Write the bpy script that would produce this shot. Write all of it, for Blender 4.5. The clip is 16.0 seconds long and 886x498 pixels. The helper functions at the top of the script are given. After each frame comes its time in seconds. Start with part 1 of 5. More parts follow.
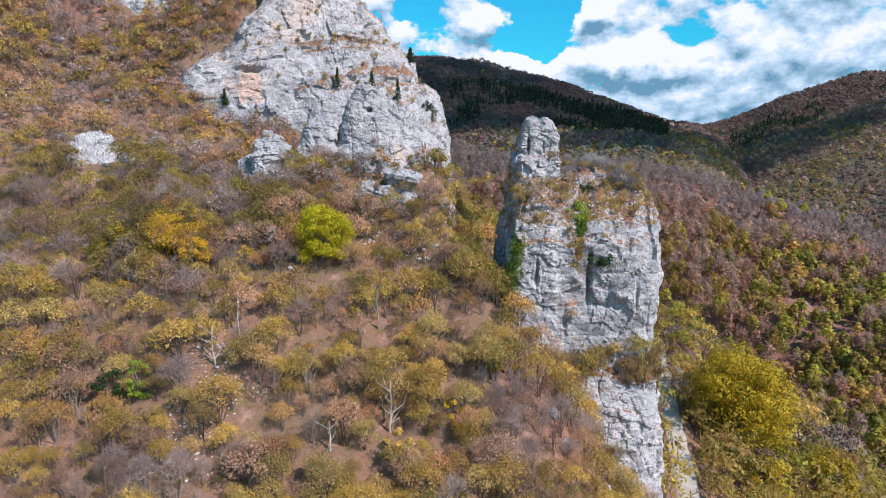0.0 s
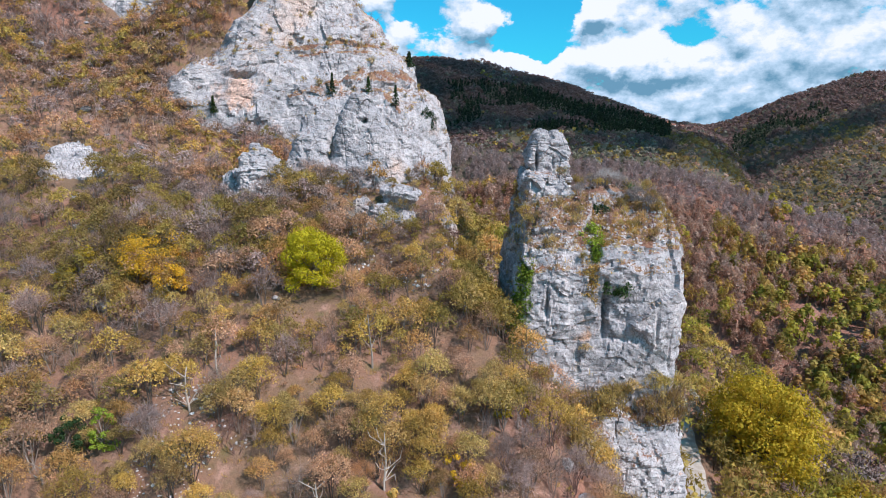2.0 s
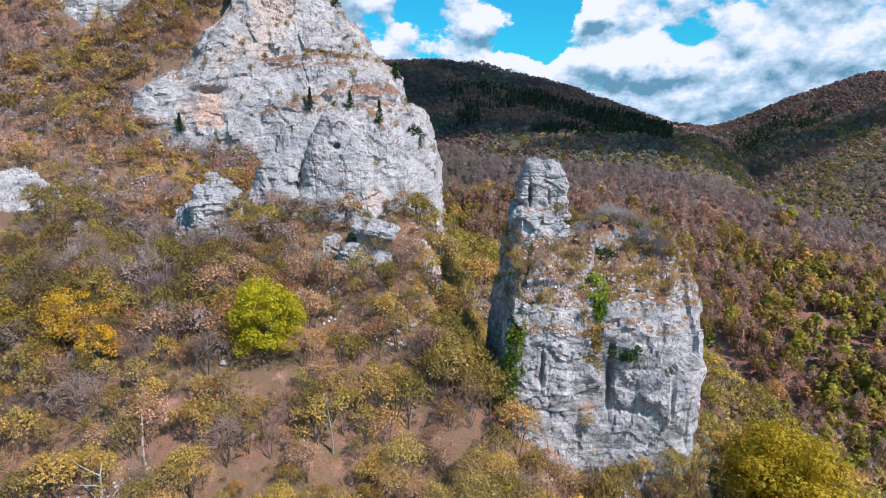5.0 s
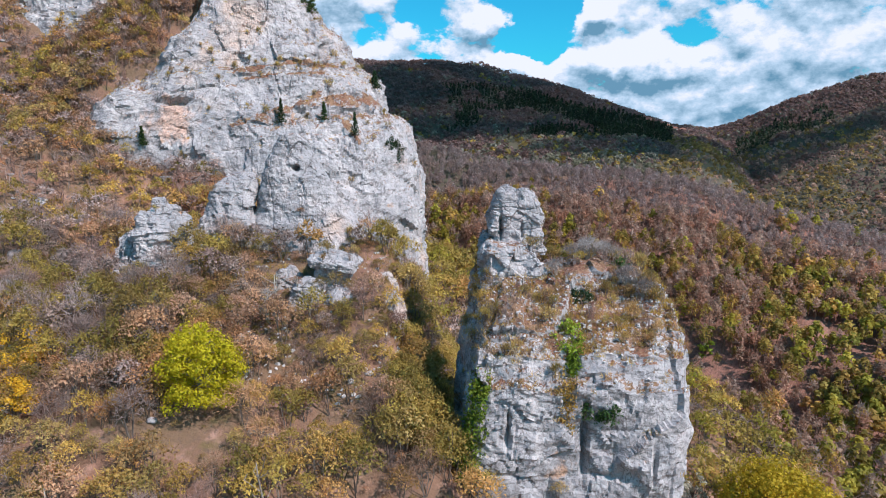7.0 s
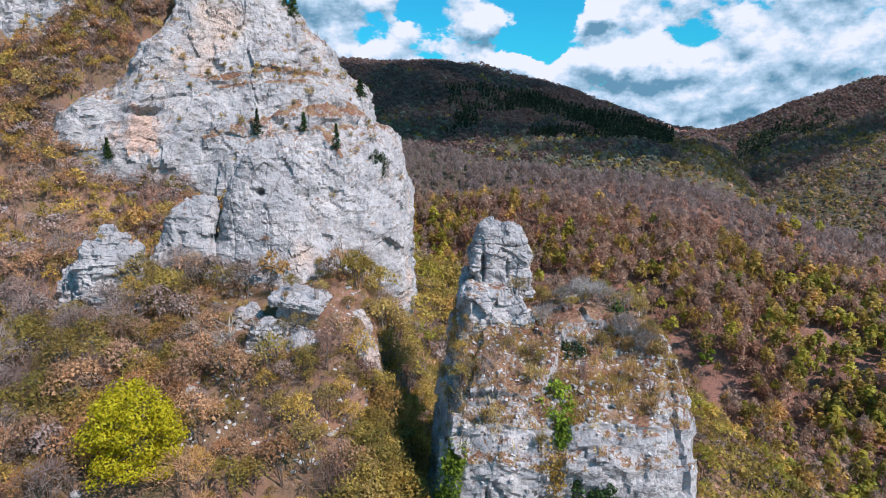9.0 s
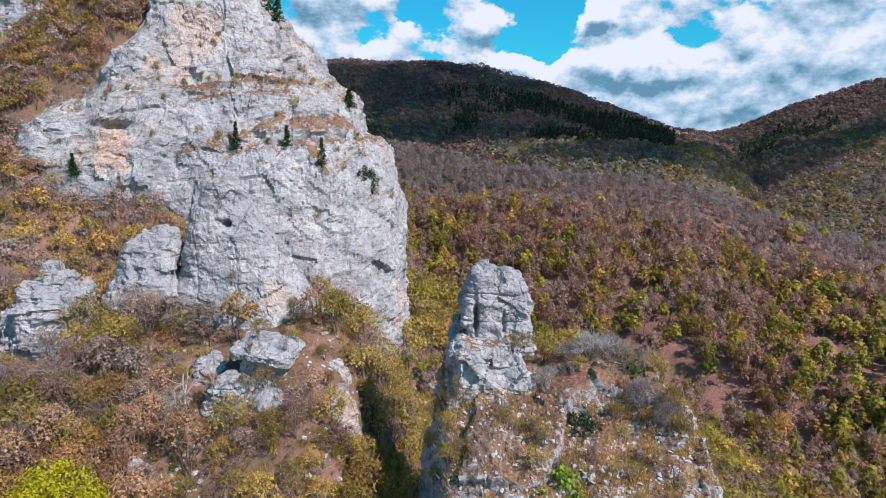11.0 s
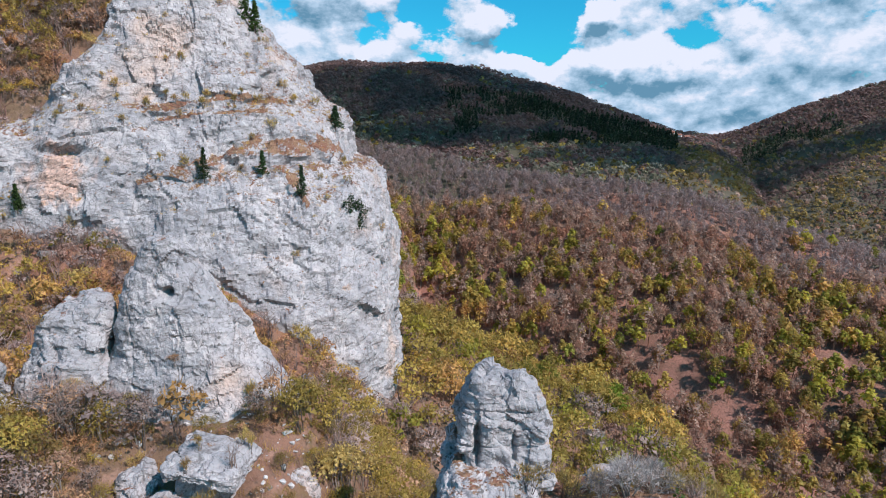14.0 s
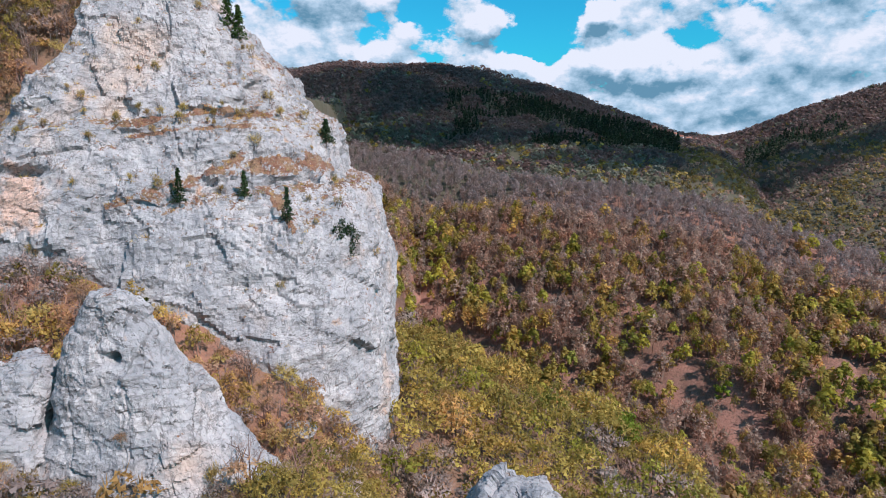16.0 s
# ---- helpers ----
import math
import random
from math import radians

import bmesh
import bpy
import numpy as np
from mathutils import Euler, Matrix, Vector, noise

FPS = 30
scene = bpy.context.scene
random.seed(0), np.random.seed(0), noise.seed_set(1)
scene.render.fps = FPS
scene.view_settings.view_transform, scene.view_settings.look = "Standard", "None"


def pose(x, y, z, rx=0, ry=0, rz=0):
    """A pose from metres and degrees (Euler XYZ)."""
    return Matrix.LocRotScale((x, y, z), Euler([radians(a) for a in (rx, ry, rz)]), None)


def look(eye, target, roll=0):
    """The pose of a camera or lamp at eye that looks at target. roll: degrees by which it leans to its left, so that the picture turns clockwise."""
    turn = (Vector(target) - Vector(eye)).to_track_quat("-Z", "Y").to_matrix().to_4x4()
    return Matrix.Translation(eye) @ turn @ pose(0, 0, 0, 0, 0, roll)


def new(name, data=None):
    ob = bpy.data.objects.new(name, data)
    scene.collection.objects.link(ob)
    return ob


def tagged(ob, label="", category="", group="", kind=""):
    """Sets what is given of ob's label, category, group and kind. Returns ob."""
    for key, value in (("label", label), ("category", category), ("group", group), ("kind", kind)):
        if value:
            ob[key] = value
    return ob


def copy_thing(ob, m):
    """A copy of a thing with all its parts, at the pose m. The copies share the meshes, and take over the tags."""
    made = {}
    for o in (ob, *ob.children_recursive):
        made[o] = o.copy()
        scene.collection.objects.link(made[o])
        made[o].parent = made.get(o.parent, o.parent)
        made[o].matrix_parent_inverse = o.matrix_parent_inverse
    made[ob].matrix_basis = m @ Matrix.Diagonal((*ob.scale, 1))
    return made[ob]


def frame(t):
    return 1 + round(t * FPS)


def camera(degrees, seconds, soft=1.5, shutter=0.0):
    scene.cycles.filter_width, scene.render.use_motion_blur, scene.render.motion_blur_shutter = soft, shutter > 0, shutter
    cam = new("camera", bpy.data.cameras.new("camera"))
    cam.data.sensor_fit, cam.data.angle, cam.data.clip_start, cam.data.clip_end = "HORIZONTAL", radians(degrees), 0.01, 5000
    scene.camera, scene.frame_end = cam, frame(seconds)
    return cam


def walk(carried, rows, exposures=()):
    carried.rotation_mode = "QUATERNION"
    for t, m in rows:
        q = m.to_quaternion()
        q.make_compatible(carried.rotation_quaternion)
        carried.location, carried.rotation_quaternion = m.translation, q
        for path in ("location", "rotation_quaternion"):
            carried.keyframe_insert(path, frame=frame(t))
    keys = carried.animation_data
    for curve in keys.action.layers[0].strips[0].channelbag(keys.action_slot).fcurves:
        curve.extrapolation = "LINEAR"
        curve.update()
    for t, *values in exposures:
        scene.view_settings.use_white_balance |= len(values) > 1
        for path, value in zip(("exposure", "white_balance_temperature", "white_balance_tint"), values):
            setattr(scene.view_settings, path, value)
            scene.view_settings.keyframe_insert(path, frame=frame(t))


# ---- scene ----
cam = camera(71.6, 16.0, soft=1.0)
METRES, EYE, TILT, LEAN, TURN = 75.0, 40.0, -11.0, 0.0, 0.0
ROWS = [
    (0.0, 0.0, 0.0, 0.0, 0.0, 0.0, 0.0),
    (0.5, -0.0002, 0.0247, 0.0101, 0.02, 0.0, 0.02),
    (1.0, -0.0003, 0.0502, 0.022, 0.03, -0.0, 0.04),
    (1.5, -0.0004, 0.0767, 0.0341, 0.04, 0.01, 0.05),
    (2.0, -0.0003, 0.1038, 0.0464, 0.05, 0.02, 0.07),
    (2.5, 0.0001, 0.1294, 0.058, 0.06, 0.04, 0.11),
    (3.0, 0.0016, 0.1569, 0.0705, 0.06, 0.05, 0.16),
    (3.5, 0.0056, 0.1844, 0.0834, 0.08, 0.07, 0.2),
    (6.0, 0.0666, 0.3084, 0.1545, 0.22, 0.13, 0.41),
    (6.5, 0.0819, 0.3325, 0.1685, 0.23, 0.12, 0.35),
    (7.0, 0.0951, 0.3574, 0.1826, 0.23, 0.12, 0.23),
    (7.5, 0.1062, 0.3832, 0.1967, 0.23, 0.1, 0.09),
    (8.0, 0.115, 0.4094, 0.2112, 0.22, 0.08, -0.0),
    (8.5, 0.1223, 0.4363, 0.2254, 0.23, 0.06, -0.07),
    (9.0, 0.1283, 0.4638, 0.2397, 0.23, 0.04, -0.12),
    (11.5, 0.1453, 0.6063, 0.3109, 0.23, 0.08, -0.29),
    (12.0, 0.1469, 0.6346, 0.3254, 0.22, 0.09, -0.32),
    (12.5, 0.1481, 0.6632, 0.34, 0.21, 0.09, -0.34),
    (13.0, 0.1492, 0.6917, 0.3548, 0.21, 0.1, -0.36),
    (13.5, 0.1498, 0.7206, 0.3696, 0.22, 0.11, -0.38),
    (14.0, 0.15, 0.7501, 0.3844, 0.22, 0.11, -0.38),
    (14.5, 0.1503, 0.7792, 0.3988, 0.23, 0.12, -0.37),
    (15.0, 0.1503, 0.8089, 0.413, 0.24, 0.11, -0.38),
    (15.5, 0.1499, 0.8388, 0.4275, 0.23, 0.12, -0.36),
    (16.0, 0.1496, 0.8678, 0.4416, 0.23, 0.12, -0.37),
]
walk(cam, [(t, pose(0, 0, EYE, TILT, LEAN, TURN) @ pose(METRES * x, METRES * y, METRES * z, 90 + pitch, roll, yaw)) for t, x, y, z, yaw, pitch, roll in ROWS],
     exposures=[(0.0, 0.30, 6500, 23), (16.0, 0.10, 6500, 22)])

# ---- world and sun ----
SUN_TO = Vector((0.66, -0.50, 0.86)).normalized()


def make_world():
    w = bpy.data.worlds.new("world")
    scene.world = w
    w.use_nodes = True
    nt = w.node_tree
    nt.nodes.clear()
    N, L = nt.nodes.new, nt.links.new
    out, bg = N("ShaderNodeOutputWorld"), N("ShaderNodeBackground")
    sky = N("ShaderNodeTexSky")
    sky.sky_type, sky.sun_disc = "NISHITA", False
    sky.sun_elevation = math.asin(SUN_TO.z)
    sky.sun_rotation = math.atan2(SUN_TO.x, SUN_TO.y)
    tc = N("ShaderNodeTexCoord")
    # clear sky: deep and saturated, as the grading of the film has it
    tintn = N("ShaderNodeMix")
    tintn.data_type, tintn.blend_type = "RGBA", "MULTIPLY"
    tintn.inputs[0].default_value = 1.0
    L(sky.outputs[0], tintn.inputs[6])
    tintn.inputs[7].default_value = (0.006, 0.112, 0.135, 1)
    # cloud field
    def math_node(op, a, b, c=0.0):
        m = N("ShaderNodeMath")
        m.operation = op
        for k, v in enumerate((a, b, c)):
            if isinstance(v, (int, float)):
                m.inputs[k].default_value = v
            else:
                L(v, m.inputs[k])
        return m.outputs[0]

    def noise_of(v, scale, detail, rough, flat=1.0):
        mp = N("ShaderNodeMapping")
        mp.inputs["Scale"].default_value = (1.0, 1.0, flat)
        L(v, mp.inputs["Vector"])
        n = N("ShaderNodeTexNoise")
        n.inputs["Scale"].default_value, n.inputs["Detail"].default_value, n.inputs["Roughness"].default_value = scale, detail, rough
        L(mp.outputs[0], n.inputs["Vector"])
        return n

    def blob(v, az, el, raz, rel, amount):
        """A soft swelling (or, below nought, a gap) of the cloud field, by azimuth and height in degrees."""
        c = Vector((math.sin(radians(az)) * math.cos(radians(el)), math.cos(radians(az)) * math.cos(radians(el)), math.sin(radians(el))))
        m = N("ShaderNodeMapping")
        m.vector_type = "TEXTURE"
        m.inputs["Location"].default_value = c
        m.inputs["Rotation"].default_value = (0, 0, -radians(az))
        m.inputs["Scale"].default_value = (radians(raz), 1.0, radians(rel))
        L(v, m.inputs["Vector"])
        ln = N("ShaderNodeVectorMath")
        ln.operation = "LENGTH"
        L(m.outputs[0], ln.inputs[0])
        r = N("ShaderNodeMapRange")
        r.interpolation_type = "SMOOTHERSTEP"
        for k, v in ((1, 0.0), (2, 1.5), (3, amount), (4, 0.0)):
            r.inputs[k].default_value = v
        L(ln.outputs["Value"], r.inputs[0])
        return r.outputs[0]

    def density(rise):
        """How thick the cloud stands in a direction, raised by a little."""
        up = N("ShaderNodeVectorMath")
        up.operation = "ADD"
        up.inputs[1].default_value = (0, 0, rise)
        L(tc.outputs["Generated"], up.inputs[0])
        v = up.outputs[0]
        curl = N("ShaderNodeVectorMath")
        curl.operation = "MULTIPLY_ADD"
        curl.inputs[1].default_value = (0.11, 0.11, 0.07)
        L(noise_of(v, 13.0, 5.0, 0.55, 1.3).outputs["Color"], curl.inputs[0])
        back = N("ShaderNodeVectorMath")
        back.operation = "SUBTRACT"
        back.inputs[1].default_value = (0.055, 0.055, 0.035)
        L(v, back.inputs[0])
        L(back.outputs[0], curl.inputs[2])
        acc = math_node("MULTIPLY_ADD", noise_of(v, 10.0, 9.0, 0.6, 1.5).outputs["Fac"], 1.8, -0.43)
        for args in SKY_BLOBS:
            acc = math_node("ADD", acc, blob(curl.outputs[0], *args))
        return acc, curl.outputs[0]

    acc, bent = density(0.0)
    over_acc, _ = density(0.022)
    cover = N("ShaderNodeMapRange")
    cover.interpolation_type = "SMOOTHSTEP"
    for k, v in ((1, 0.40), (2, 0.53)):
        cover.inputs[k].default_value = v
    L(acc, cover.inputs[0])
    # where more cloud stands above, the base is grey
    grey = math_node("MULTIPLY_ADD", math_node("SUBTRACT", over_acc, acc), 1.5, 0.30)
    grey = math_node("MULTIPLY_ADD", noise_of(tc.outputs["Generated"], 16.0, 8.0, 0.6, 1.8).outputs["Fac"], 0.75, math_node("SUBTRACT", grey, 0.30))
    for args in GREY_BLOBS:
        grey = math_node("ADD", grey, blob(bent, *args))
    ramp = N("ShaderNodeValToRGB")
    ramp.color_ramp.elements[0].position, ramp.color_ramp.elements[0].color = 0.12, (0.71, 0.81, 0.89, 1)
    ramp.color_ramp.elements[1].position, ramp.color_ramp.elements[1].color = 0.86, (0.11, 0.28, 0.40, 1)
    e = ramp.color_ramp.elements.new(0.42)
    e.color = (0.40, 0.60, 0.74, 1)
    L(grey, ramp.inputs[0])
    mix = N("ShaderNodeMix")
    mix.data_type = "RGBA"
    # the cloud field thins overhead
    up = N("ShaderNodeSeparateXYZ")
    L(tc.outputs["Generated"], up.inputs[0])
    thin = N("ShaderNodeMapRange")
    thin.interpolation_type = "SMOOTHSTEP"
    for k, v in ((1, 0.22), (2, 0.5), (3, 1.0), (4, 0.06)):
        thin.inputs[k].default_value = v
    L(up.outputs[2], thin.inputs[0])
    L(math_node("MULTIPLY", cover.outputs[0], thin.outputs[0]), mix.inputs[0])
    L(tintn.outputs[2], mix.inputs[6])
    L(ramp.outputs[0], mix.inputs[7])
    L(mix.outputs[2], bg.inputs[0])
    bg.inputs[1].default_value = 1.0
    L(bg.outputs[0], out.inputs[0])


# azimuth, height, half width, half height (degrees), amount
SKY_BLOBS = [
    (-2.7, 10.8, 2.2, 1.3, -0.4), (10.0, 10.4, 3.4, 2.2, -0.45), (7.6, 7.4, 4.6, 0.9, -0.42), (21.0, 8.0, 2.4, 0.7, -0.26),
    (4.2, 9.5, 3.2, 1.6, 0.30), (17.0, 6.2, 4.6, 2.2, 0.42), (13.7, 10.0, 1.1, 0.9, 0.5), (8.3, 5.6, 9.0, 1.2, 0.25), (-12, 7, 9, 5, 0.25), (29, 6, 8, 6, 0.28), (16, 1.5, 30, 3.2, 0.24),
]
GREY_BLOBS = [
    (17.0, 7.0, 4.0, 1.7, -0.28), (19.6, 3.9, 4.4, 0.9, 0.40), (29, 4.5, 8, 3, 0.10), (30.5, 8.6, 5.0, 1.8, 0.32), (-12, 10.0, 5.0, 1.4, 0.42), (22, 2.0, 5, 0.8, -0.16), (25, 0.5, 8, 0.7, 0.22), (-11, 6.8, 6, 1.2, -0.12), (10, 3.0, 6, 1.2, 0.10),
]
make_world()
sun_data = bpy.data.lights.new("sun", "SUN")
sun_data.energy, sun_data.angle, sun_data.color = 4.7, radians(0.6), (1.0, 0.965, 0.92)
sun = new("sun", sun_data)
sun.matrix_world = look(SUN_TO * 900, (0, 0, 0))

# ---- number tools ----
rng = np.random.default_rng(7)


def hash01(ix, iy, iz, salt=0):
    h = (ix.astype(np.int64) * 374761393 + iy.astype(np.int64) * 668265263 + iz.astype(np.int64) * 2147483629 + salt * 974634541) & 0xFFFFFFFF
    h = ((h ^ (h >> 13)) * 1274126177) & 0xFFFFFFFF
    h = ((h ^ (h >> 16)) * 2246822519) & 0xFFFFFFFF
    return ((h ^ (h >> 15)) & 0xFFFFFF) / float(0xFFFFFF)


def vnoise(p, salt=0):
    i = np.floor(p).astype(np.int64)
    f = p - i
    f = f * f * (3 - 2 * f)
    r = 0.0
    for dx in (0, 1):
        for dy in (0, 1):
            for dz in (0, 1):
                w = (f[:, 0] if dx else 1 - f[:, 0]) * (f[:, 1] if dy else 1 - f[:, 1]) * (f[:, 2] if dz else 1 - f[:, 2])
                r = r + w * hash01(i[:, 0] + dx, i[:, 1] + dy, i[:, 2] + dz, salt)
    return r * 2 - 1


def fbm(p, octaves=4, salt=0, rough=0.5):
    r, a, s = 0.0, 1.0, 1.0
    for o in range(octaves):
        r = r + a * vnoise(p * s, salt + o)
        a, s = a * rough, s * 2.03
    return r


def cells(p, salt=0):
    """Nearest and second distance to scattered seeds, and the nearest seed's chance number."""
    i = np.floor(p).astype(np.int64)
    d1, d2, idn = np.full(len(p), 9.0), np.full(len(p), 9.0), np.zeros(len(p))
    for dx in (-1, 0, 1):
        for dy in (-1, 0, 1):
            for dz in (-1, 0, 1):
                c = i + (dx, dy, dz)
                q = np.stack([c[:, k] + hash01(c[:, 0], c[:, 1], c[:, 2], salt + 11 + k) for k in range(3)], 1)
                d = np.abs(q - p).max(1) * 0.25 + np.sqrt(((q - p) ** 2).sum(1)) * 0.75
                r = hash01(c[:, 0], c[:, 1], c[:, 2], salt + 17)
                tilt = sum((p[:, k] - q[:, k]) * (hash01(c[:, 0], c[:, 1], c[:, 2], salt + 23 + k) - 0.5) for k in range(3))
                r = r + 1.1 * tilt
                near = d < d1
                d2 = np.where(near, d1, np.minimum(d2, d))
                idn, d1 = np.where(near, r, idn), np.where(near, d, d1)
    return d1, d2, idn


def sstep(a, b, x):
    t = np.clip((x - a) / (b - a), 0, 1)
    return t * t * (3 - 2 * t)


def mesh_of(name, verts, faces, smooth=False, tint=None):
    """A mesh from arrays; faces all of one corner count."""
    me = bpy.data.meshes.new(name)
    verts, faces = np.asarray(verts, np.float32), np.asarray(faces, np.int32)
    me.vertices.add(len(verts))
    me.vertices.foreach_set("co", verts.ravel())
    me.loops.add(faces.size)
    me.loops.foreach_set("vertex_index", faces.ravel())
    me.polygons.add(len(faces))
    me.polygons.foreach_set("loop_start", np.arange(len(faces), dtype=np.int32) * faces.shape[1])
    me.polygons.foreach_set("use_smooth", np.full(len(faces), smooth))
    if tint is not None:
        me.attributes.new("tint", "FLOAT", "POINT").data.foreach_set("value", np.asarray(tint, np.float32))
    me.update(calc_edges=True)
    return me


# ---- materials ----
class Mat:
    """A small hand for node materials."""

    def __init__(self, name, rough=0.9):
        self.m = bpy.data.materials.new(name)
        self.m.use_nodes = True
        self.nt = self.m.node_tree
        self.bsdf = self.nt.nodes["Principled BSDF"]
        self.bsdf.inputs["Roughness"].default_value = rough
        self.bsdf.inputs["Specular IOR Level"].default_value = 0.25
        self.pos = self.node("ShaderNodeNewGeometry").outputs["Position"]

    def node(self, kind, **inputs):
        n = self.nt.nodes.new(kind)
        for k, v in inputs.items():
            self.put(n.inputs[k.replace("_", " ")], v)
        return n

    def put(self, socket, v):
        if hasattr(v, "is_output"):
            self.nt.links.new(v, socket)
        else:
            socket.default_value = v

    def noise(self, scale, detail=4.0, rough=0.55, stretch=None, offset=(0, 0, 0)):
        v = self.pos
        if stretch or any(offset):
            mp = self.node("ShaderNodeMapping", Vector=v, Scale=stretch or (1, 1, 1), Location=offset)
            v = mp.outputs[0]
        return self.node("ShaderNodeTexNoise", Vector=v, Scale=scale, Detail=detail, Roughness=rough).outputs["Fac"]

    def ramp(self, fac, a, b, lo=0.0, hi=1.0):
        n = self.node("ShaderNodeMapRange")
        n.interpolation_type = "SMOOTHSTEP"
        for k, v in ((0, fac), (1, a), (2, b), (3, lo), (4, hi)):
            self.put(n.inputs[k], v)
        return n.outputs[0]

    def mix(self, fac, a, b, blend="MIX"):
        n = self.node("ShaderNodeMix")
        n.data_type, n.blend_type = "RGBA", blend
        for k, v in ((0, fac), (6, a), (7, b)):
            if k and isinstance(v, tuple) and len(v) == 3:
                v = (*v, 1)
            self.put(n.inputs[k], v)
        return n.outputs[2]

    def calc(self, op, a, b=0.0):
        n = self.node("ShaderNodeMath")
        n.operation = op
        self.put(n.inputs[0], a)
        self.put(n.inputs[1], b)
        return n.outputs[0]

    def colour(self, v):
        self.put(self.bsdf.inputs["Base Color"], (*v, 1) if isinstance(v, tuple) and len(v) == 3 else v)

    def bump(self, height, distance, strength=1.0):
        b = self.node("ShaderNodeBump", Height=height, Distance=distance, Strength=strength)
        if self.bsdf.inputs["Normal"].is_linked:
            self.put(b.inputs["Normal"], self.bsdf.inputs["Normal"].links[0].from_socket)
        self.put(self.bsdf.inputs["Normal"], b.outputs[0])


def limestone():
    k = Mat("limestone", 0.92)
    base = k.mix(k.ramp(k.noise(0.16, 6), 0.35, 0.65), (0.345, 0.33, 0.335), (0.505, 0.465, 0.455))
    base = k.mix(k.ramp(k.noise(0.8, 5, 0.65), 0.42, 0.66, 0, 0.55), base, (0.27, 0.262, 0.27))
    streak = k.noise(0.55, 5, 0.6, stretch=(1, 1, 0.16))
    base = k.mix(k.ramp(streak, 0.56, 0.72, 0, 0.5), base, (0.27, 0.27, 0.285))
    base = k.mix(k.ramp(k.noise(0.075, 4, offset=(31, 7, 3)), 0.57, 0.72, 0, 0.75), base, (0.55, 0.40, 0.32))
    base = k.mix(k.ramp(k.noise(0.21, 6, 0.65, offset=(3, 17, 9)), 0.63, 0.72, 0, 0.8), base, (0.50, 0.27, 0.15))
    # rust-stained hollows
    for c, rad in (((-47, 150, 52), 9.0), ((1.5, 151, 39), 8.5), ((-6, 163, 54), 5.0)):
        far = k.node("ShaderNodeVectorMath")
        far.operation = "DISTANCE"
        k.put(far.inputs[0], k.pos)
        far.inputs[1].default_value = c
        near = k.calc("ADD", k.ramp(far.outputs["Value"], rad * 0.2, rad, 0.28, -0.2), k.noise(0.35, 6, 0.65, stretch=(1, 1, 0.6)))
        base = k.mix(k.ramp(near, 0.44, 0.66, 0, 0.85), base, (0.64, 0.40, 0.30))
    # speckle of lichen and small hollows
    base = k.mix(k.ramp(k.noise(2.2, 6, 0.75), 0.53, 0.66, 0, 0.7), base, (0.19, 0.185, 0.175))
    base = k.mix(k.ramp(k.noise(0.5, 7, 0.72, offset=(60, 3, 11)), 0.55, 0.7, 0, 0.55), base, (0.60, 0.56, 0.54))
    def line(scale, width, stretch, offset, where):
        n = k.calc("ABSOLUTE", k.calc("SUBTRACT", k.noise(scale, 5, 0.55, stretch=stretch, offset=offset), 0.5))
        return k.calc("MULTIPLY", k.ramp(n, 0.0, width, 1.0, 0.0), k.ramp(k.noise(where, 3, offset=offset), 0.43, 0.56))
    crack = k.calc("MAXIMUM", line(0.30, 0.013, (1, 1, 0.35), (4, 2, 8), 0.2), line(0.34, 0.014, (0.35, 0.35, 1.3), (14, 22, 3), 0.17))
    crack = k.calc("MAXIMUM", crack, line(0.9, 0.02, (1, 1, 0.8), (40, 2, 18), 0.3))
    crack = k.calc("MAXIMUM", crack, k.ramp(k.noise(1.3, 3, 0.5, offset=(8, 80, 2)), 0.68, 0.72, 0, 0.8))
    # joints that split the face into blocks
    warp = k.node("ShaderNodeVectorMath")
    warp.operation = "MULTIPLY_ADD"
    k.put(warp.inputs[0], k.node("ShaderNodeTexNoise", Vector=k.pos, Scale=0.5, Detail=4.0).outputs["Color"])
    warp.inputs[1].default_value = (2.4, 2.4, 2.0)
    k.put(warp.inputs[2], k.pos)

    def blocks(scale, stretch, feature):
        mp = k.node("ShaderNodeMapping", Vector=warp.outputs[0], Scale=stretch)
        v = k.node("ShaderNodeTexVoronoi", Vector=mp.outputs[0], Scale=scale)
        v.feature = feature
        return v.outputs["Distance"]

    for scale, stretch, width, where in ((0.2, (1, 1, 1.5), 0.028, 0.16), (0.55, (1, 1, 1.7), 0.03, 0.3)):
        joint = k.calc("MULTIPLY", k.ramp(blocks(scale, stretch, "DISTANCE_TO_EDGE"), 0.0, width, 1.0, 0.0), k.ramp(k.noise(where, 4, 0.6, offset=(scale * 90, 5, 1)), 0.46, 0.6))
        crack = k.calc("MAXIMUM", crack, joint)
    crack = k.calc("MULTIPLY", crack, 0.68)
    pits = k.calc("MAXIMUM", k.ramp(k.noise(1.1, 4, 0.6, stretch=(1, 1, 1.7), offset=(18, 8, 2)), 0.635, 0.665, 0, 0.9), k.ramp(k.noise(2.6, 4, 0.65, stretch=(1, 1, 1.5), offset=(1, 44, 9)), 0.645, 0.68, 0, 0.8))
    crack = k.calc("MAXIMUM", crack, pits)
    base = k.mix(crack, base, (0.11, 0.10, 0.095))
    # dry turf and leaf litter lying on whatever is flat enough
    at = k.node("ShaderNodeAttribute")
    at.attribute_name = "tint"
    up = k.node("ShaderNodeSeparateXYZ", Vector=k.node("ShaderNodeNewGeometry").outputs["Normal"]).outputs[2]
